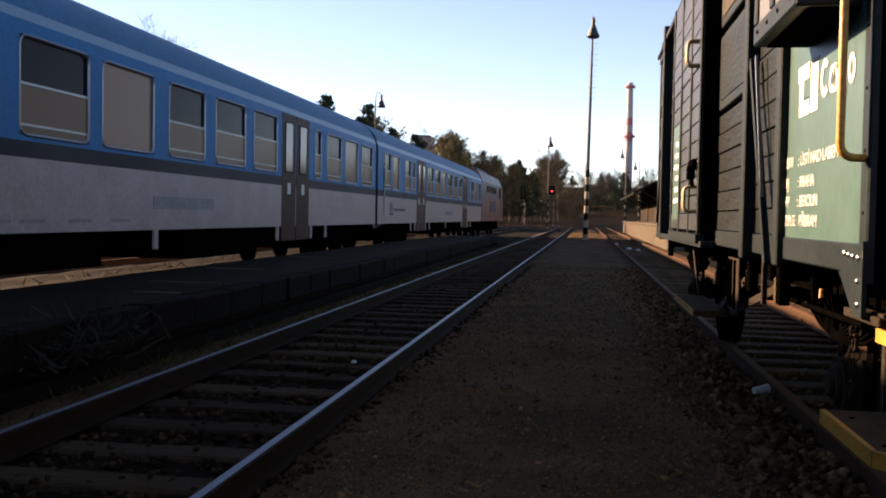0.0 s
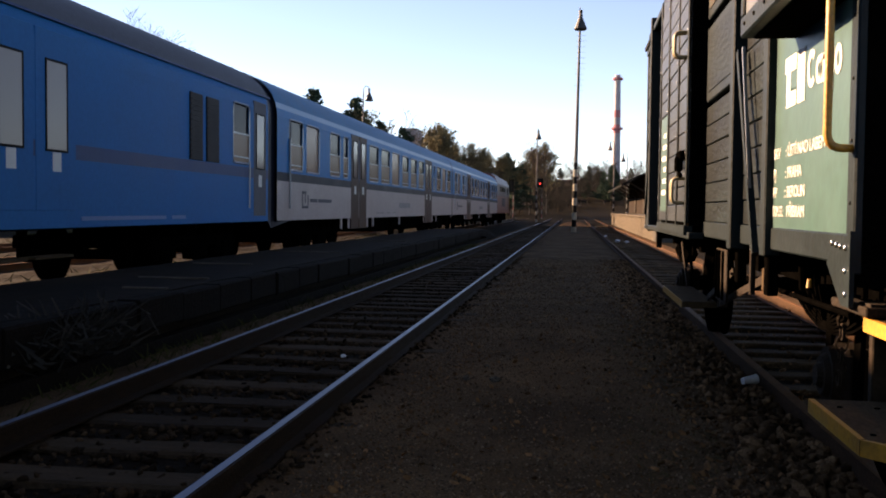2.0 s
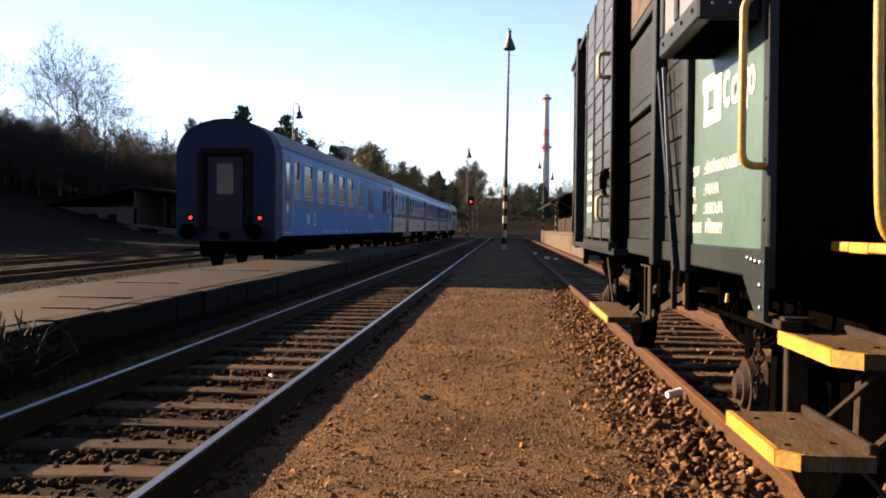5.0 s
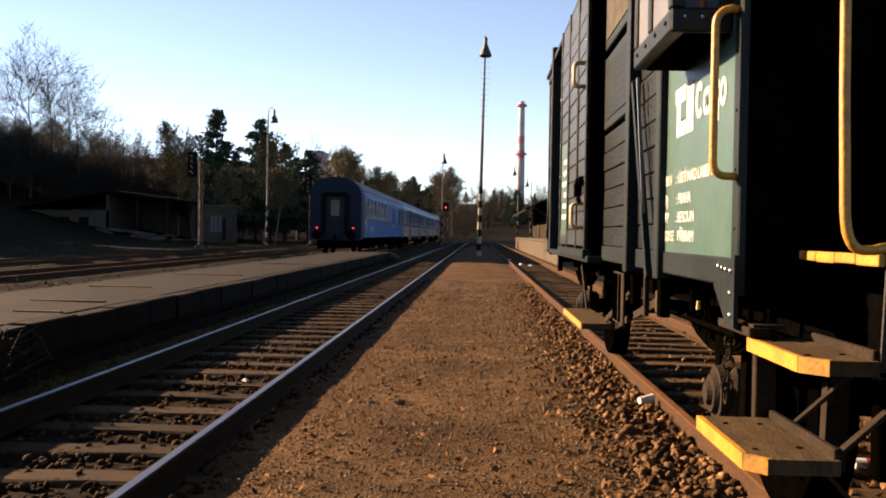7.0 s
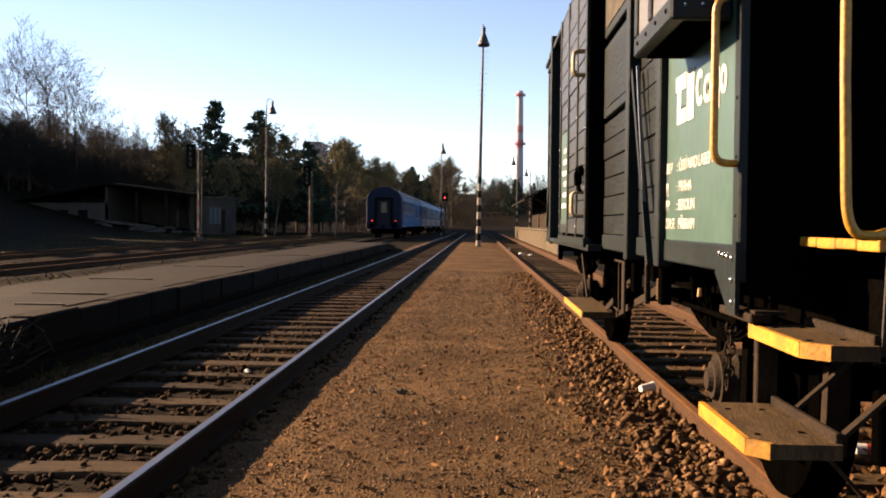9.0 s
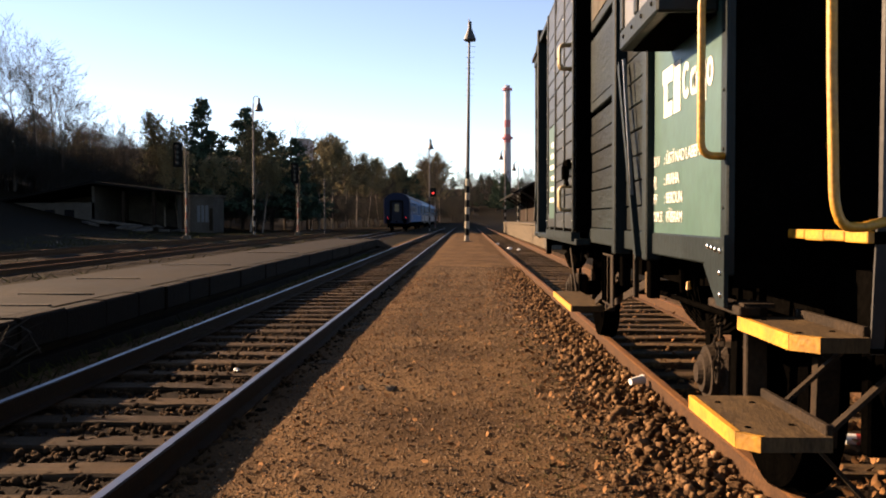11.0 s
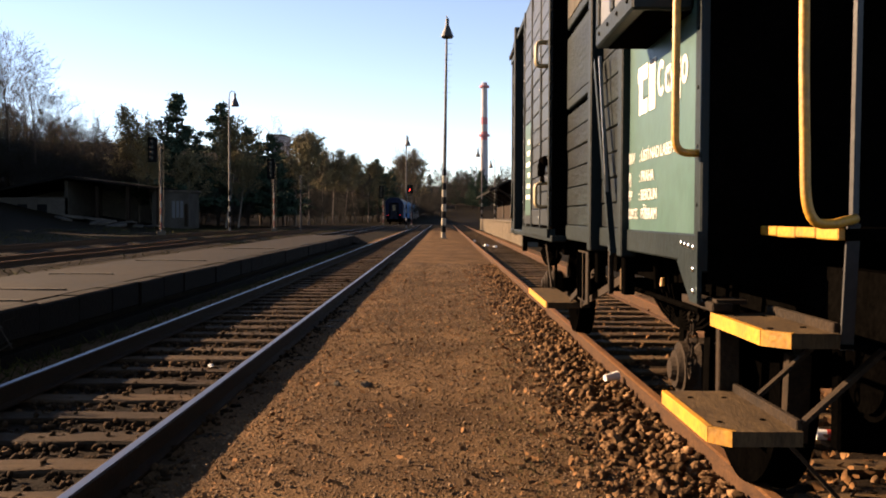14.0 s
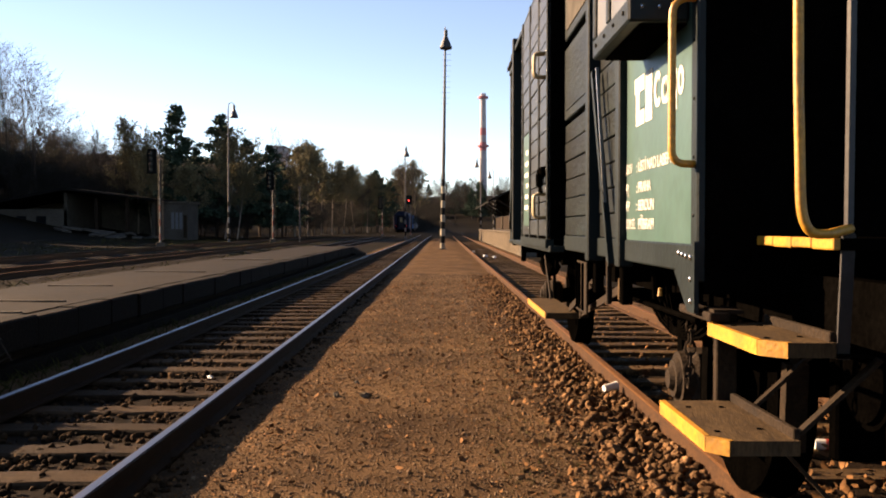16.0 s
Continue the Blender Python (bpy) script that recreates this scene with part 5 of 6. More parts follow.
# chimney far off
chim = thing("chimney", "tall pale factory chimney with red bands and a ring gallery", "chimney")
CX, CY = 17.2, 400.0
zs = [0.0, 30.5, 33.5, 37.0, 40, 43, 50, 53, 55, 57.6]
for k in range(len(zs) - 1):
    r = lambda z: 2.0 - 0.85 * z / 58
    part("shaft_ring", rod(bmesh.new(), (CX, CY, zs[k]), (CX, CY, zs[k + 1]), r(zs[k]), r(zs[k + 1]), seg=20), M_RED if k in (2, 4) else M_CHIM, chim)
for z in (35.0, 55.5):
    part("gallery", rod(bmesh.new(), (CX, CY, z), (CX, CY, z + 0.9), r(z) + 0.9, seg=20), M_RED, chim, "dark gallery ring")

# loading ramp and goods shed behind the boxcar
ramp = thing("loading_ramp", "old masonry loading ramp with pale concrete end", "loading ramp", kind="structure")
part("ramp_core", bx(3.82, 12, 44.4, 97, -0.3, 0.86), M_CONC, ramp)
part("coping", bx(3.72, 12, 44.2, 97.2, 0.86, 0.98, bevel=0.02), M_CONC, ramp, "pale concrete coping")
part("end_block", bx(3.72, 4.7, 44.05, 45.6, -0.3, 0.855, bevel=0.02), M_PLASTER, ramp, "pale end block")
for k in range(14):
    part("rubble_course", bx(3.78, 3.83, 45.7 + 3.65 * k, 49.25 + 3.65 * k, -0.26, 0.84 - 0.02 * (k % 3), bevel=0.02), M_RUBBLE, ramp)
part("buffer_block", bx(3.6, 4.3, 47.5, 48.1, 0.98, 1.55, bevel=0.03), M_PLASTER, ramp)
shed = thing("goods_shed", "wooden goods shed with a deep sloping canopy", "shed")
bm = bmesh.new()
prof = [(3.9, 3.45), (6.3, 4.72), (10.5, 6.4), (14.7, 4.4), (14.7, 4.25), (10.5, 6.22), (6.3, 4.55), (3.9, 3.3)]
prism(bm, prof, 80, 112)
part("roof", bm, M_ROOFT, shed, "dark felt roof with deep canopy")
part("wall", bx(6.3, 14.3, 81, 111, 0.98, 4.5), M_BOARDW, shed, "brown board wall")
for y in (81, 88, 95, 102, 109):
    part("canopy_bracket", beam(bmesh.new(), (6.28, y, 2.6), (4.6, y, 3.62), 0.12, 0.14), M_BOARDW, shed)
for y in (86, 98):
    part("shed_door", bx(6.22, 6.3, y, y + 2.6, 1.0, 3.4, bevel=0.01), M_IRON, shed)

# derelict depot building on the far side
depot = thing("depot_building", "low derelict building with a dark sagging roof and open front", "building")
DY, DZ = 95.0, 0.45
bm = bmesh.new()
prof = [(-48.5, 3.0), (-37.6, 5.15), (-28.2, 4.0), (-28.2, 3.8), (-37.6, 4.9), (-48.5, 2.8)]
prism(bm, prof, DY - 1.2, DY + 11)
part("roof", bm, M_ROOFT, depot, "dark sagging felt roof")
part("wall", bx(-47, -37.8, DY, DY + 0.3, DZ - 0.8, 3.0), M_PLASTER, depot, "stained plaster front wall")
part("wall", bx(-47, -28.6, DY + 9.7, DY + 10, DZ - 0.8, 3.9), M_PLASTER, depot)
part("wall", bx(-38.1, -37.8, DY, DY + 9.7, DZ - 0.8, 4.7), M_PLASTER, depot)
for x in (-34.8, -31.7, -28.7):
    part("post", bx(x - 0.15, x + 0.15, DY - 0.2, DY + 0.1, DZ - 0.8, 4.1), M_BOARDW, depot)
for x in (-45.0, -42.4, -40.4):
    w = part("window", bx(x - 0.5, x + 0.5, DY - 0.02, DY + 0.02, 1.4, 2.3), M_GLASS, depot)
    part("window_sill", bx(x - 0.6, x + 0.6, DY - 0.08, DY - 0.02, 1.3, 1.38), M_CONC, w)
hut = thing("concrete_hut", "small pale flat-roofed concrete hut with tall windows", "hut")
part("wall", bx(-29.6, -25.9, 96, 100, -0.3, 3.6), M_PLASTER, hut)
part("roof", bx(-29.8, -25.7, 95.8, 100.2, 3.6, 3.8, bevel=0.02), M_CONC, hut)
for k in range(3):
    part("window", bx(-27.6 + 0.42 * k, -27.3 + 0.42 * k, 95.97, 96.02, 1.0, 2.7), M_PALE, hut)
part("door", bx(-26.35, -26.0, 95.97, 96.03, 0.1, 2.4), M_IRON, hut)
rub = random.Random(5)
for k in range(14):
    t = thing("rubble_slab", "broken pale concrete slab on the ground", "rubble", group="slabs by the depot")
    part("slab", bx(-0.9, 0.9, -0.5, 0.5, -0.1, 0.12, bevel=0.04), M_PLASTER, t)
    x, y = rub.uniform(-36, -28), rub.uniform(89, 93.5)
    t.matrix_world = pose(x, y, hill(x, y) + 0.1 + rub.uniform(0, 0.25), rub.uniform(-12, 12), rub.uniform(-12, 12), rub.uniform(0, 180))
block = thing("apartment_block", "far pale apartment block above the trees", "building")
part("wall", bx(-54.2, -50.4, 300, 312, 8, 26.6), M_CHIM, block)
for i in range(5):
    for j in range(3):
        part("window", bx(-53.9 + 1.2 * j, -53.2 + 1.2 * j, 299.9, 300.1, 12 + 2.8 * i, 13.5 + 2.8 * i), M_GLASS, block)
part("roof", bx(-54.4, -50.2, 299.7, 312.3, 26.6, 27), M_CONC, block)


# ---- trees ----
def limb(out, p, d, length, r, depth, rnd, spread, twig):
    """Grows one branch into out (lists of tapered segments)."""
    n = 3 if depth > 1 else 2
    q = p
    for k in range(n):
        d = (d + Vector((rnd.gauss(0, 0.13), rnd.gauss(0, 0.13), rnd.gauss(0.04, 0.08)))).normalized()
        e = q + d * (length / n)
        ra, rb = r * (1 - 0.6 * k / n), r * (1 - 0.6 * (k + 1) / n)
        out.append((q, e, ra, rb, depth))
        q = e
        if depth > 0:
            for _ in range(2 if k < n - 1 else 3):
                a = rnd.uniform(0, 2 * math.pi)
                side = d.orthogonal().normalized()
                side.rotate(Matrix.Rotation(a, 3, d))
                nd = (d * (1 - spread) + side * spread + Vector((0, 0, 0.12))).normalized()
                limb(out, q, nd, length * rnd.uniform(0.5, 0.72), rb * 0.62, depth - 1, rnd, spread, twig)


def tubes(segs, seg):
    v, f = [], []
    for p, q, ra, rb, dpt in segs:
        m = (q - p).to_track_quat("Z", "Y").to_matrix()
        b = len(v)
        for c, r in ((p, ra), (q, rb)):
            for k in range(seg):
                a = 2 * math.pi * k / seg
                v.append(c + m @ Vector((r * math.cos(a), r * math.sin(a), 0)))
        for k in range(seg):
            f.append((b + k, b + (k + 1) % seg, b + seg + (k + 1) % seg, b + seg + k))
    return v, f


def mesh_of(name, v, f, mat):
    me = bpy.data.meshes.new(name)
    me.from_pydata(v, [], f)
    me.materials.append(mat)
    return me


def tree_data(seed, h, depth=4, spread=0.5, trunk=0.35):
    rnd = random.Random(seed)
    segs, p, d, r = [], Vector((0, 0, -0.3)), Vector((0, 0, 1)), h * 0.0095
    tr = []
    n = 9
    for k in range(n):
        d = (d + Vector((rnd.gauss(0, 0.05), rnd.gauss(0, 0.05), 0.1))).normalized()
        q = p + d * (h * 0.86 / n)
        ra, rb = r * (1 - k / n * 0.85), r * (1 - (k + 1) / n * 0.85)
        tr.append((p, q, ra, rb, 9))
        p = q
        if k >= n * trunk:
            for _ in range(3):
                a = rnd.uniform(0, 2 * math.pi)
                nd = Vector((math.cos(a) * spread * 1.5, math.sin(a) * spread * 1.5, 0.75)).normalized()
                limb(segs, q, nd, h * (0.30 - 0.017 * k) * rnd.uniform(0.7, 1.15), rb * 0.6, depth - 2, rnd, spread, True)
    return tr, [(a, b, max(ra, 0.012), max(rb, 0.008), c) for a, b, ra, rb, c in segs]


def blades(segs, rnd, size, per):
    """Small leaf quads along the twigs."""
    v, f = [], []
    for p, q, ra, rb, dpt in segs:
        if dpt > 0:
            continue
        for _ in range(per):
            c = p.lerp(q, rnd.random()) + Vector((rnd.gauss(0, 0.12), rnd.gauss(0, 0.12), rnd.gauss(0, 0.12)))
            a = Vector((rnd.gauss(0, 1), rnd.gauss(0, 1), rnd.gauss(0, 1))).normalized() * size
            b = a.orthogonal().normalized() * size * 0.7
            k = len(v)
            v += [c - a, c + b, c + a, c - b]
            f.append((k, k + 1, k + 2, k + 3))
    return v, f


bare_meshes = []
for sd, hh in ((1, 14), (2, 12), (3, 15)):
    tr, sg = tree_data(sd, hh, depth=4)
    bare_meshes.append((mesh_of("trunk", *tubes(tr, 7), M_BARK), mesh_of("crown", *tubes(sg, 3), M_TWIG), hh))
bud_meshes = []
for sd, hh in ((7, 11), (8, 12)):
    tr, sg = tree_data(sd, hh, depth=4, spread=0.42, trunk=0.3)
    v, f = tubes(sg, 3)
    v2, f2 = blades(sg, random.Random(sd), 0.11, 5)
    n0 = len(v)
    bud_meshes.append((mesh_of("trunk", *tubes(tr, 7), M_BIRCH), mesh_of("branches", v, f, M_TWIG), mesh_of("foliage", v2, f2, M_BUD), hh))


def pine_data(seed, h):
    rnd = random.Random(seed)
    tr = [(Vector((0, 0, -0.3)), Vector((0.1, 0, h * 0.5)), h * 0.016, h * 0.011, 9), (Vector((0.1, 0, h * 0.5)), Vector((0.05, 0.1, h)), h * 0.011, 0.02, 9)]
    v, f = [], []
    z = h * 0.14
    while z < h:
        reach = (h - z) ** 0.85 * 0.68 * rnd.uniform(0.6, 1.15) + 0.25
        for _ in range(7):
            if rnd.random() < 0.25:
                continue
            a = rnd.uniform(0, 2 * math.pi)
            rch = reach * rnd.uniform(0.6, 1.1)
            p = Vector((0.06, 0.03, z))
            q = p + Vector((math.cos(a) * rch, math.sin(a) * rch, rch * rnd.uniform(-0.12, 0.30)))
            tr.append((p, q, 0.05, 0.015, 1))
            m = max(4, int(rch * 5))
            for i in range(m):
                c0 = p.lerp(q, 0.25 + 0.75 * (i + rnd.random()) / m)
                for _ in range(5):
                    c = c0 + Vector((rnd.gauss(0, 0.20), rnd.gauss(0, 0.20), rnd.gauss(0.05, 0.14)))
                    d = Vector((rnd.gauss(0, 1), rnd.gauss(0, 1), rnd.gauss(0.3, 0.7))).normalized() * 0.30
                    e = d.orthogonal().normalized() * 0.11
                    e.rotate(Matrix.Rotation(rnd.uniform(0, 6.28), 3, d.normalized()))
                    k = len(v)
                    v += [c - d, c + e, c + d, c - e]
                    f.append((k, k + 1, k + 2, k + 3))
        z += rnd.uniform(0.4, 0.7) * h / 13
    return tr, v, f


pine_meshes = []
for sd, hh in ((21, 13), (22, 12)):
    tr, v, f = pine_data(sd, hh)
    pine_meshes.append((mesh_of("trunk", *tubes(tr, 5), M_BARK), mesh_of("crown", v, f, M_NEEDLE), hh))


def plant(kind, label, meshes, names, x, y, h, group, rnd, base_h):
    t = thing(kind, label, "tree", group=group)
    for nm, me in zip(names, meshes):
        o = new(nm, me)
        o.parent = t
    s = h / base_h
    t.matrix_world = pose(x, y, hill(x, y), rnd.uniform(-2, 2), rnd.uniform(-2, 2), rnd.uniform(0, 360)) @ Matrix.Diagonal((s, s, s, 1))
    return t


rt = random.Random(77)
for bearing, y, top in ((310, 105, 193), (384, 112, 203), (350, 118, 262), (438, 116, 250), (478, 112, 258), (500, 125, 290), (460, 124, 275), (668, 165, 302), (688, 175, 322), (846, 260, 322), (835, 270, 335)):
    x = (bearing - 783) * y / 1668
    b = pine_meshes[rt.randrange(2)]
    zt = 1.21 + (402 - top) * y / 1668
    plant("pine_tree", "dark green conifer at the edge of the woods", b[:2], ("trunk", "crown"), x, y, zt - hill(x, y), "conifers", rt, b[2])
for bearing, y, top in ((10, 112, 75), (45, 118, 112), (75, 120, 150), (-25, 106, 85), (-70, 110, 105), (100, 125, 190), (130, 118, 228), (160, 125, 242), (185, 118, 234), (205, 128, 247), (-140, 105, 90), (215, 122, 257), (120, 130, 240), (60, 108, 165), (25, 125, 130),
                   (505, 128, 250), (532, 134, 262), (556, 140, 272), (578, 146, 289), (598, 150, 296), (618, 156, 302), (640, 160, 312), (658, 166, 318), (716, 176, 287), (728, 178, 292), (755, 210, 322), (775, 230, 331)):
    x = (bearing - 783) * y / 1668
    b = bare_meshes[rt.randrange(3)]
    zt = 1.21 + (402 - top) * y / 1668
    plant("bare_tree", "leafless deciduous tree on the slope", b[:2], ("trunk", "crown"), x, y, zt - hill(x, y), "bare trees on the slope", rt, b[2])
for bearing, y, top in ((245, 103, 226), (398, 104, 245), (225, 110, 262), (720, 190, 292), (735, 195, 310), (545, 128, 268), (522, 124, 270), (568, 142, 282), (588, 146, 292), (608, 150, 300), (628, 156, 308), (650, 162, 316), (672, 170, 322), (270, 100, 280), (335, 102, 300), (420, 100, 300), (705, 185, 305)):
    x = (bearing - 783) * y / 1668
    b = bud_meshes[rt.randrange(2)]
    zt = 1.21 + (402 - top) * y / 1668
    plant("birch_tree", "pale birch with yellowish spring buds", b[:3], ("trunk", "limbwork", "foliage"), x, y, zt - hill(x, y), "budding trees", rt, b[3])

# woods behind: many small trees and thickets as one mass
wood_v, wood_f = [], []
kinds = []
for sd in range(4):
    tr, sg = tree_data(40 + sd, 9, depth=4, spread=0.5, trunk=0.2)
    keep = [s_ for i, s_ in enumerate(sg) if s_[4] > 0 or i % 3 == 0]
    v, f = tubes(tr + [(a, b, ra * 2.2, rb * 1.8, c) for a, b, ra, rb, c in keep], 3)
    kinds.append((np.array([tuple(q) for q in v]), np.array(f)))
pine_np = []
tr, v, f = pine_data(31, 11)
pine_np.append((np.array([tuple(q) for q in v]), np.array(f)))


def wood_mass(name, label, spots, mat, kinds_):
    vs, fs, n0 = [], [], 0
    for x, y, s in spots:
        v, f = kinds_[rt.randrange(len(kinds_))]
        a = rt.uniform(0, 6.28)
        c, s_ = math.cos(a), math.sin(a)
        w = v * s
        w = np.stack([w[:, 0] * c - w[:, 1] * s_, w[:, 0] * s_ + w[:, 1] * c, w[:, 2]], 1) + np.array([x, y, hill(x, y)])
        vs.append(w)
        fs.append(f + n0)
        n0 += len(w)
    v, f = np.concatenate(vs), np.concatenate(fs)
    me = bpy.data.meshes.new(name)
    me.vertices.add(len(v))
    me.vertices.foreach_set("co", v.ravel())
    me.loops.add(f.size)
    me.loops.foreach_set("vertex_index", f.ravel())
    me.polygons.add(len(f))
    me.polygons.foreach_set("loop_start", np.arange(len(f)) * 4)
    me.update(calc_edges=True)
    me.materials.append(mat)
    tagged(new(name, me), label, "woods", kind="stuff")


spots, low, firs = [], [], []
for _ in range(120):                       # unseen trees added further left on the slope to shade the depot
    y = rt.uniform(70, 200)
    x = rt.uniform(-150, -27 - 0.58 * y)
    spots.append((x, y, rt.uniform(0.8, 1.35)))
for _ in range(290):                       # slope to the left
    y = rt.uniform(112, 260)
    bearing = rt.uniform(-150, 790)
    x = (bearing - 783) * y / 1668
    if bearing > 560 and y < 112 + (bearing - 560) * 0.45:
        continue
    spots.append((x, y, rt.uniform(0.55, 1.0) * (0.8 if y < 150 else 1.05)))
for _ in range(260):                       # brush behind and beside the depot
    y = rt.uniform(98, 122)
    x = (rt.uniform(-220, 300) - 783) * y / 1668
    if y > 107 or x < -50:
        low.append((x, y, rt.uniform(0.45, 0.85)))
for _ in range(420):                       # brush on the slope beside the depot
    x, y = rt.uniform(-95, -30), rt.uniform(58, 112)
    if (x < -50 - 0.1 * (y - 60) or y > 107) and x < -20 - 0.30 * y:
        low.append((x, y, rt.uniform(0.3, 0.6)))
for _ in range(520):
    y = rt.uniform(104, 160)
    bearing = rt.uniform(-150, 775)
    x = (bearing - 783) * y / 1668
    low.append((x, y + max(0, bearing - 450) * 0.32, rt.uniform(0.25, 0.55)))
for _ in range(170):                       # far end and right side
    y = rt.uniform(230, 360)
    x = rt.uniform(-45, 75)
    if abs(x + 2) < 9 and y < 250:
        continue
    spots.append((x, y, rt.uniform(0.7, 1.15)))
for _ in range(40):
    y = rt.uniform(175, 260)
    spots.append((rt.uniform(12, 60), y, rt.uniform(0.6, 1.0)))
for _ in range(90):
    y = rt.uniform(280, 420)
    firs.append((rt.uniform(-70, 90), y, rt.uniform(0.4, 0.7)))
for _ in range(110):                       # unseen firs added up the sunny slope to shade the yard
    y = rt.uniform(62, 190)
    firs.append((rt.uniform(-0.62 * y - 45, -0.62 * y - 4), y, rt.uniform(0.9, 1.5)))
wood_mass("bare_woods", "brown leafless woods on the slope", spots, M_TWIG2, kinds)
wood_mass("thicket", "dark tangled thicket at the foot of the slope", low, M_TWIG2, kinds)
wood_mass("conifer_woods", "distant dark conifer woods and unseen firs added for shade", firs, M_NEEDLE, pine_np)

# ---- stones, gravel, leaves, grass and litter ----
def rock(seed, sub, squash=0.7):
    rnd = random.Random(seed)
    bm = bmesh.new()
    bmesh.ops.create_icosphere(bm, subdivisions=sub, radius=1)
    for v in bm.verts:
        v.co *= rnd.uniform(0.6, 1.25)
    bmesh.ops.scale(bm, vec=(rnd.uniform(0.8, 1.25), rnd.uniform(0.8, 1.25), squash * rnd.uniform(0.8, 1.2)), verts=bm.verts[:])
    me = bpy.data.meshes.new("stone")
    bm.to_mesh(me)
    bm.free()
    v = np.array([tuple(q.co) for q in me.vertices])
    f = np.array([tuple(p.vertices) for p in me.polygons])
    return me, v, f


rocks = [rock(k, 1) for k in range(8)]
rocks2 = [rock(60 + k, 2, 0.75) for k in range(8)]


def bed_z(x, y):
    if x > 0.95:
        return -0.18 if 1.42 < x < 2.9 else -0.165 if x > 2.9 else path_z(x, y)
    return path_z(x, y)


def stuff_of(name, label, category, items, shapes, mat):
    """One joined mesh of many small pieces; items: (x, y, z, size)."""
    rnd = np.random.RandomState(len(items))
    vs, fs, n0 = [], [], 0
    for x, y, z, s in items:
        v, f = shapes[rnd.randint(len(shapes))]
        e = Euler(rnd.uniform(0, 6.28, 3) * np.array((0.15, 0.15, 1))).to_matrix()
        w = (v * s) @ np.array(e).T + np.array((x, y, z))
        vs.append(w)
        fs.append(f + n0)
        n0 += len(w)
    v, f = np.concatenate(vs), np.concatenate(fs)
    k = f.shape[1]
    me = bpy.data.meshes.new(name)
    me.vertices.add(len(v))
    me.vertices.foreach_set("co", v.ravel())
    me.loops.add(f.size)
    me.loops.foreach_set("vertex_index", f.ravel())
    me.polygons.add(len(f))
    me.polygons.foreach_set("loop_start", np.arange(len(f)) * k)
    me.update(calc_edges=True)
    me.materials.append(mat)
    return tagged(new(name, me), label, category, kind="stuff")


rs = random.Random(42)
shoulder = thing("ballast_shoulder", "loose brown ballast stones along the rusty rail", "ballast", kind="structure")
rocks2_m = [r[0] for r in rocks2]
for me in rocks2_m:
    me.materials.append(M_STONE)
rest = []
n = 0
for _ in range(4800):
    y = 2.0 + 24 * rs.random() ** 1.7
    x = 1.39 - 0.70 * rs.random() ** 1.7
    if rs.random() < max(0.0, (0.95 - x) * 2.2):
        continue
    s = rs.uniform(0.010, 0.041) if x > 0.95 else rs.uniform(0.007, 0.028)
    z = bed_z(x, y) + 0.35 * s + (0.05 * rs.random() if x > 1.0 else 0)
    if y < 6.5 and n < 300 and s > 0.028:
        o = new("stone", rs.choice(rocks2_m))
        o.parent = shoulder
        o.matrix_local = pose(x, y, z, rs.uniform(-25, 25), rs.uniform(-25, 25), rs.uniform(0, 360)) @ Matrix.Diagonal((s, s, s, 1))
        n += 1
    else:
        rest.append((x, y, z, s))
for _ in range(1300):                       # between the siding's rails and beyond
    y = 2.2 + 26 * rs.random() ** 1.5
    x = rs.uniform(1.52, 3.9)
    rest.append((x, y, (-0.20 if x < 2.86 else -0.19) + 0.02 * rs.random(), rs.uniform(0.012, 0.032)))
stuff_of("ballast_stones", "loose brown ballast stones of the siding", "ballast", rest, [(r[1], r[2]) for r in rocks], M_STONE)
left = []
for _ in range(5200):
    y = 1.5 + 34 * rs.random() ** 1.5
    x = rs.uniform(-3.05, -1.70)
    u = ((y + 3.8) / 0.645) % 1.0
    left.append((x, y, -0.195 + 0.02 * rs.random() + (0.03 if rs.random() < 0.05 else 0), rs.uniform(0.014, 0.036)))
for _ in range(2200):
    y = 1.5 + 26 * rs.random() ** 1.5
    x = -1.57 + 0.5 * rs.random()
    left.append((x, y, -0.155 - 0.08 * (x + 1.57) / 0.5 + 0.02 * rs.random(), rs.uniform(0.012, 0.036)))
stuff_of("track_ballast", "ballast stones between the sleepers, with shade in their colour", "ballast", left, [(r[1], r[2]) for r in rocks], M_STONE_SHADED)
octa = []
for k in range(5):
    q = random.Random(k)
    v = np.array([(1, 0, 0), (-1, 0, 0), (0, 1, 0), (0, -1, 0), (0, 0, 0.7), (0, 0, -0.6)], float) * np.array([[q.uniform(0.6, 1.2)] for _ in range(6)])
    octa.append((v, np.array([(0, 2, 4), (2, 1, 4), (1, 3, 4), (3, 0, 4), (2, 0, 5), (1, 2, 5), (3, 1, 5), (0, 3, 5)])))
grit = []
for _ in range(42000):
    y = 2.0 + 24 * rs.random() ** 1.8
    x = rs.uniform(-1.35, 1.0)
    s = rs.uniform(0.003, 0.0095) * (1.7 if rs.random() < 0.05 else 1) * (1 + 0.04 * y)
    grit.append((x, y, path_z(x, y) + 0.2 * s, s))
stuff_of("path_grit", "fine brown gravel lying on the path", "gravel", grit, octa, M_GRAVEL)
flake = []
for k in range(5):
    q = random.Random(90 + k)
    flake.append((np.array([(-1, -0.3, q.uniform(0, 0.5)), (0, -0.65, 0), (1, -0.2, q.uniform(0, 0.6)), (0.9, 0.3, q.uniform(0, 0.5)), (0, 0.6, 0.1), (-0.9, 0.3, q.uniform(0, 0.4))]), np.array([(0, 1, 2, 3), (0, 3, 4, 5)])))
dead = []
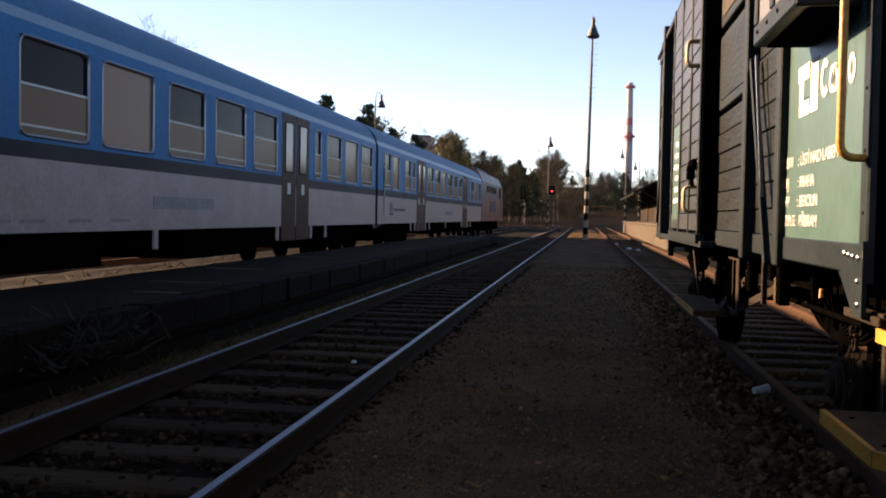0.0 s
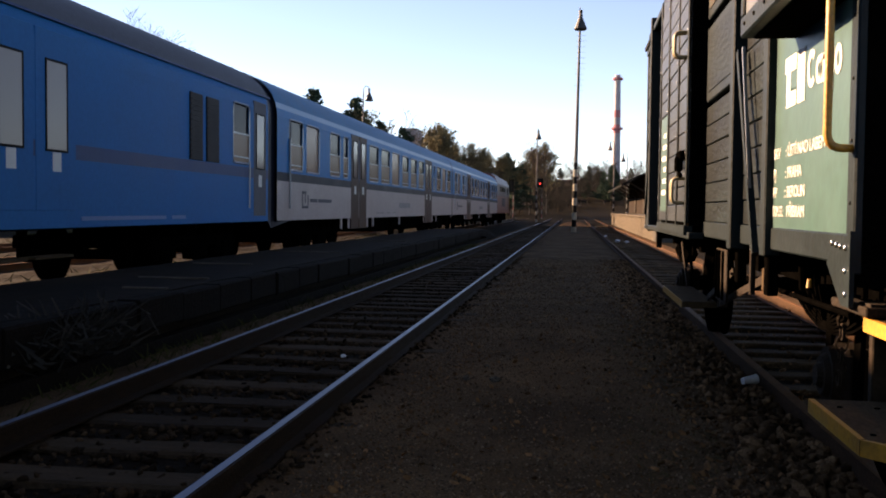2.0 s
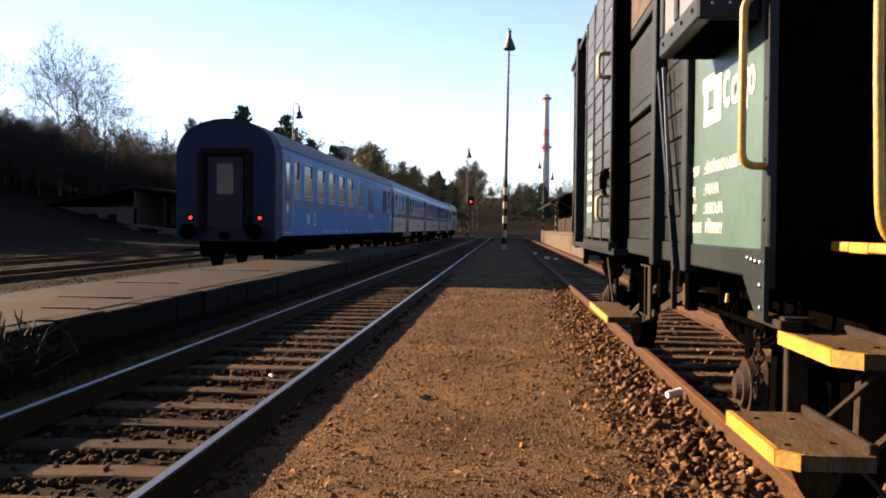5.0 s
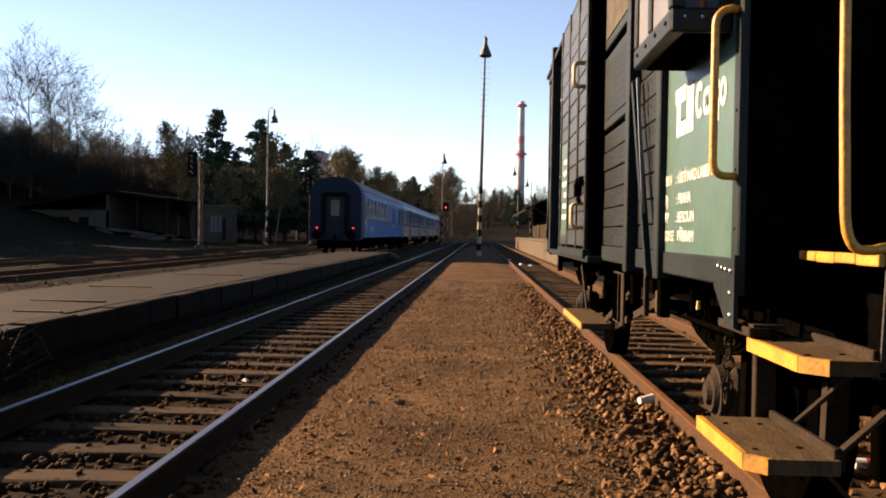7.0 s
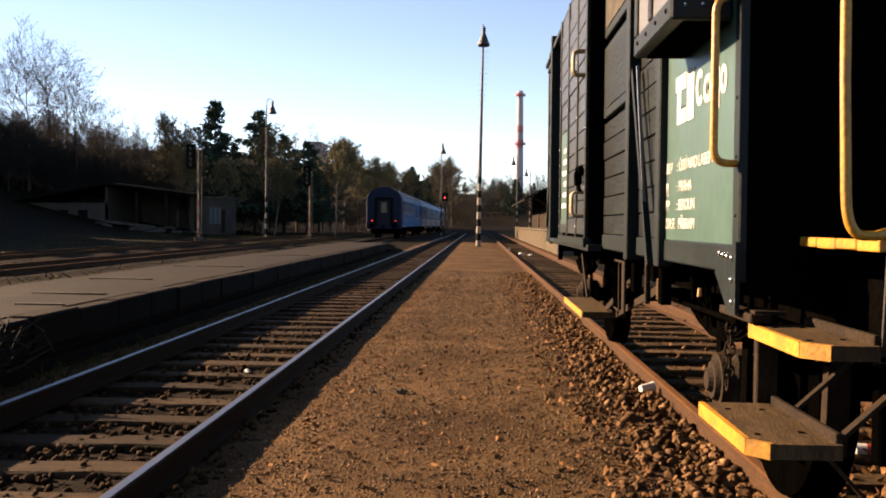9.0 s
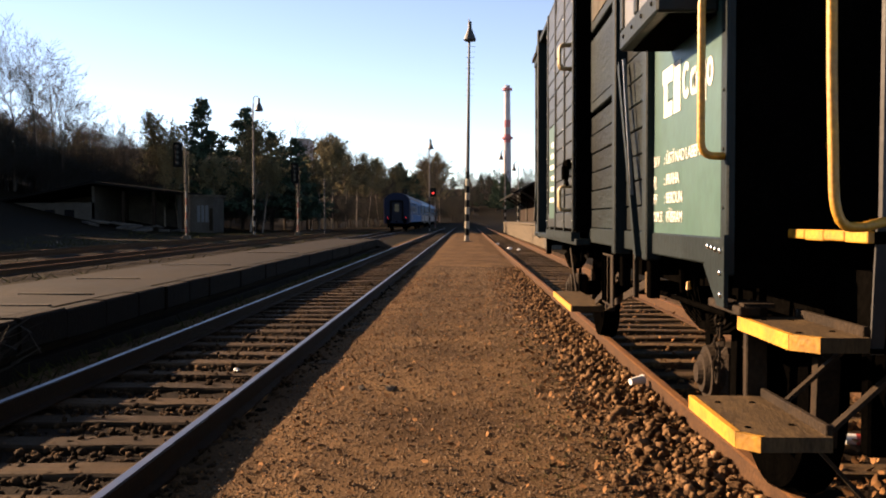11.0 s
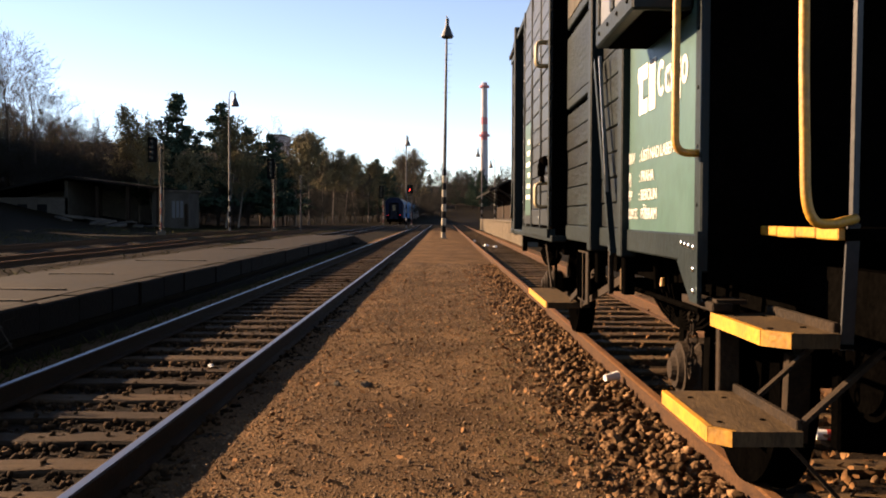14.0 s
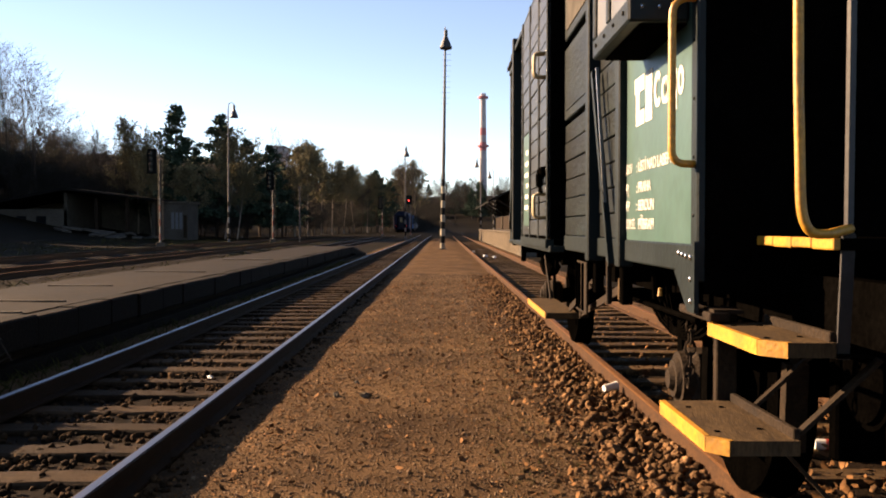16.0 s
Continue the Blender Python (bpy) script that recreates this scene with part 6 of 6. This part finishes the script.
for _ in range(4200):
    y = 2.0 + 22 * rs.random() ** 1.6
    x = 1.38 - 0.9 * rs.random() ** 1.2 if rs.random() < 0.55 else rs.uniform(-1.15, 0.9) if rs.random() < 0.5 else rs.uniform(1.5, 3.6)
    s = rs.uniform(0.008, 0.028)
    dead.append((x, y, bed_z(x, y) + 0.012 + (0.04 * rs.random() if x > 1.0 else 0), s))
for _ in range(9000):                       # bark chips and leaf bits trodden into the path, thicker along its left edge
    y = 2.2 + 20 * rs.random() ** 1.7
    x = -1.45 + 0.55 * rs.random() if rs.random() < 0.35 else rs.uniform(-1.2, 1.0)
    dead.append((x, y, path_z(x, y) + 0.006, rs.uniform(0.004, 0.011) * (1 + 0.02 * y)))
for _ in range(700):                        # drift of leaves beside the wagon end
    x, y = rs.uniform(1.5, 3.8), rs.uniform(4.6, 7.5)
    dead.append((x, y, -0.17 + 0.05 * rs.random(), rs.uniform(0.012, 0.035)))
stuff_of("dead_leaves", "curled brown dead leaves on the ballast", "leaves", dead, flake, M_LEAF)
blade = [(np.array([(-0.06, 0, 0), (0.06, 0, 0), (0.10 + 0.25 * k, 0.05, 1.0), (0.07 + 0.25 * k, 0.05, 1.0)]), np.array([(0, 1, 2, 3)])) for k in range(4)]
tuft = []
for _ in range(240):
    cx, cy = rs.uniform(0.30, 0.88), 3.0 + 9 * rs.random()
    for _ in range(14):
        x, y = cx + rs.gauss(0, 0.05), cy + rs.gauss(0, 0.09)
        tuft.append((x, y, path_z(x, y) - 0.004, rs.uniform(0.012, 0.04)))
for _ in range(260):
    cx, cy = rs.uniform(-3.78, -3.45), 2 + 34 * rs.random()
    for _ in range(16):
        x, y = cx + rs.gauss(0, 0.08), cy + rs.gauss(0, 0.12)
        tuft.append((x, y, -0.22, rs.uniform(0.06, 0.22)))
for _ in range(900):
    cx, cy = rs.uniform(-30, -9.5), rs.uniform(14, 95)
    for _ in range(9):
        x, y = cx + rs.gauss(0, 0.4), cy + rs.gauss(0, 0.4)
        tuft.append((x, y, hill(x, y) - 0.02, rs.uniform(0.10, 0.32)))
stuff_of("dry_grass", "thin straw-coloured grass tufts", "grass", tuft, blade, M_GRASS)
# weedy clump hanging over the platform edge
bush = []
for _ in range(700):
    x, y = -3.95 + rs.gauss(0, 0.14), 7.0 + rs.gauss(0, 0.35)
    bush.append((x, y, PLAT_Z - 0.1 - 0.25 * rs.random(), rs.uniform(0.10, 0.30)))
stuff_of("weed_clump", "dark dry weed clump at the platform edge", "weeds", bush, blade, M_TWIG2)

# two pale stones on the path
for x, y, s in ((-0.83, 7.35, 0.036), (-0.60, 7.3, 0.04), (-0.72, 7.9, 0.028)):
    o = thing("loose_stone", "pale loose stone lying on the path", "stone", group="stones on the path")
    me = rocks2_m[int(s * 1000) % 8].copy()
    me.materials.clear()
    me.materials.append(M_CONC)
    b = new("stone", me)
    b.parent = o
    o.matrix_world = pose(x, y, path_z(x, y) + 0.3 * s, 0, 0, 40 * y) @ Matrix.Diagonal((s, s, s, 1))

# litter
cup = thing("paper_cup", "crumpled white paper cup beside the rusty rail", "cup")
bm = rod(bmesh.new(), (-0.06, 0, 0), (0.06, 0, 0), 0.026, 0.036, seg=16)
part("cup_wall", bm, M_PAPER, cup)
part("cup_rim", pipe(bmesh.new(), [(0.06, 0.036 * math.cos(a), 0.036 * math.sin(a)) for a in (2 * math.pi * k / 16 for k in range(17))], 0.003, 5), M_PAPER, cup)
cup.matrix_world = pose(1.325, 7.42, -0.055, 0, -6, 25)
bottle = thing("plastic_bottle", "small discarded bottle with a red and white label", "bottle")
part("bottle_body", rod(bmesh.new(), (-0.09, 0, 0), (0.03, 0, 0), 0.033, seg=16), M_PAPER, bottle)
part("label_band", rod(bmesh.new(), (-0.03, 0, 0), (0.015, 0, 0), 0.0345, seg=16), M_LABEL, bottle, "red label band")
part("bottle_neck", rod(bmesh.new(), (0.03, 0, 0), (0.08, 0, 0), 0.033, 0.013, seg=16), M_SIGBLACK, bottle)
bottle.matrix_world = pose(2.38, 5.75, -0.125, 0, 0, -12)
for x, y, s in ((1.95, 43, 0.12), (1.68, 51, 0.10), (2.3, 42, 0.09), (2.5, 5.95, 0.035), (0.95, 9.2, 0.02), (-2.1, 8.5, 0.03)):
    o = thing("paper_scrap", "small crumpled scrap of white paper", "litter", group="paper scraps")
    bm = bmesh.new()
    bmesh.ops.create_icosphere(bm, subdivisions=2, radius=1)
    q = random.Random(int(x * 100))
    for v in bm.verts:
        v.co *= q.uniform(0.6, 1.2)
    part("paper", bm, M_PAPER, o)
    o.matrix_world = pose(x, y, -0.16 + s * 0.4, 0, 0, 30) @ Matrix.Diagonal((s, s * 1.3, s * 0.5, 1))

# ---- what moves ----
def motions():
    tail = ((0, -27.6), (1, -18.1), (2, -8.1), (3, 2.4), (4, 12.8), (4.5, 18.2), (5, 23.9), (7, 47.3), (8, 59.9), (9, 72.6), (10.2, 88.0), (11.5, 105.2), (13, 126.0), (14.5, 147.0), (16, 168.0))
    ahead = (0.0, COACH, COACH + DAY_COACH, COACH + 2 * DAY_COACH)
    for ob, dy in zip((rear_coach, middle_coach, front_coach, loco), ahead):
        walk(ob, [(t, pose(train_x(y + dy), y + dy, 0)) for t, y in tail])


motions()
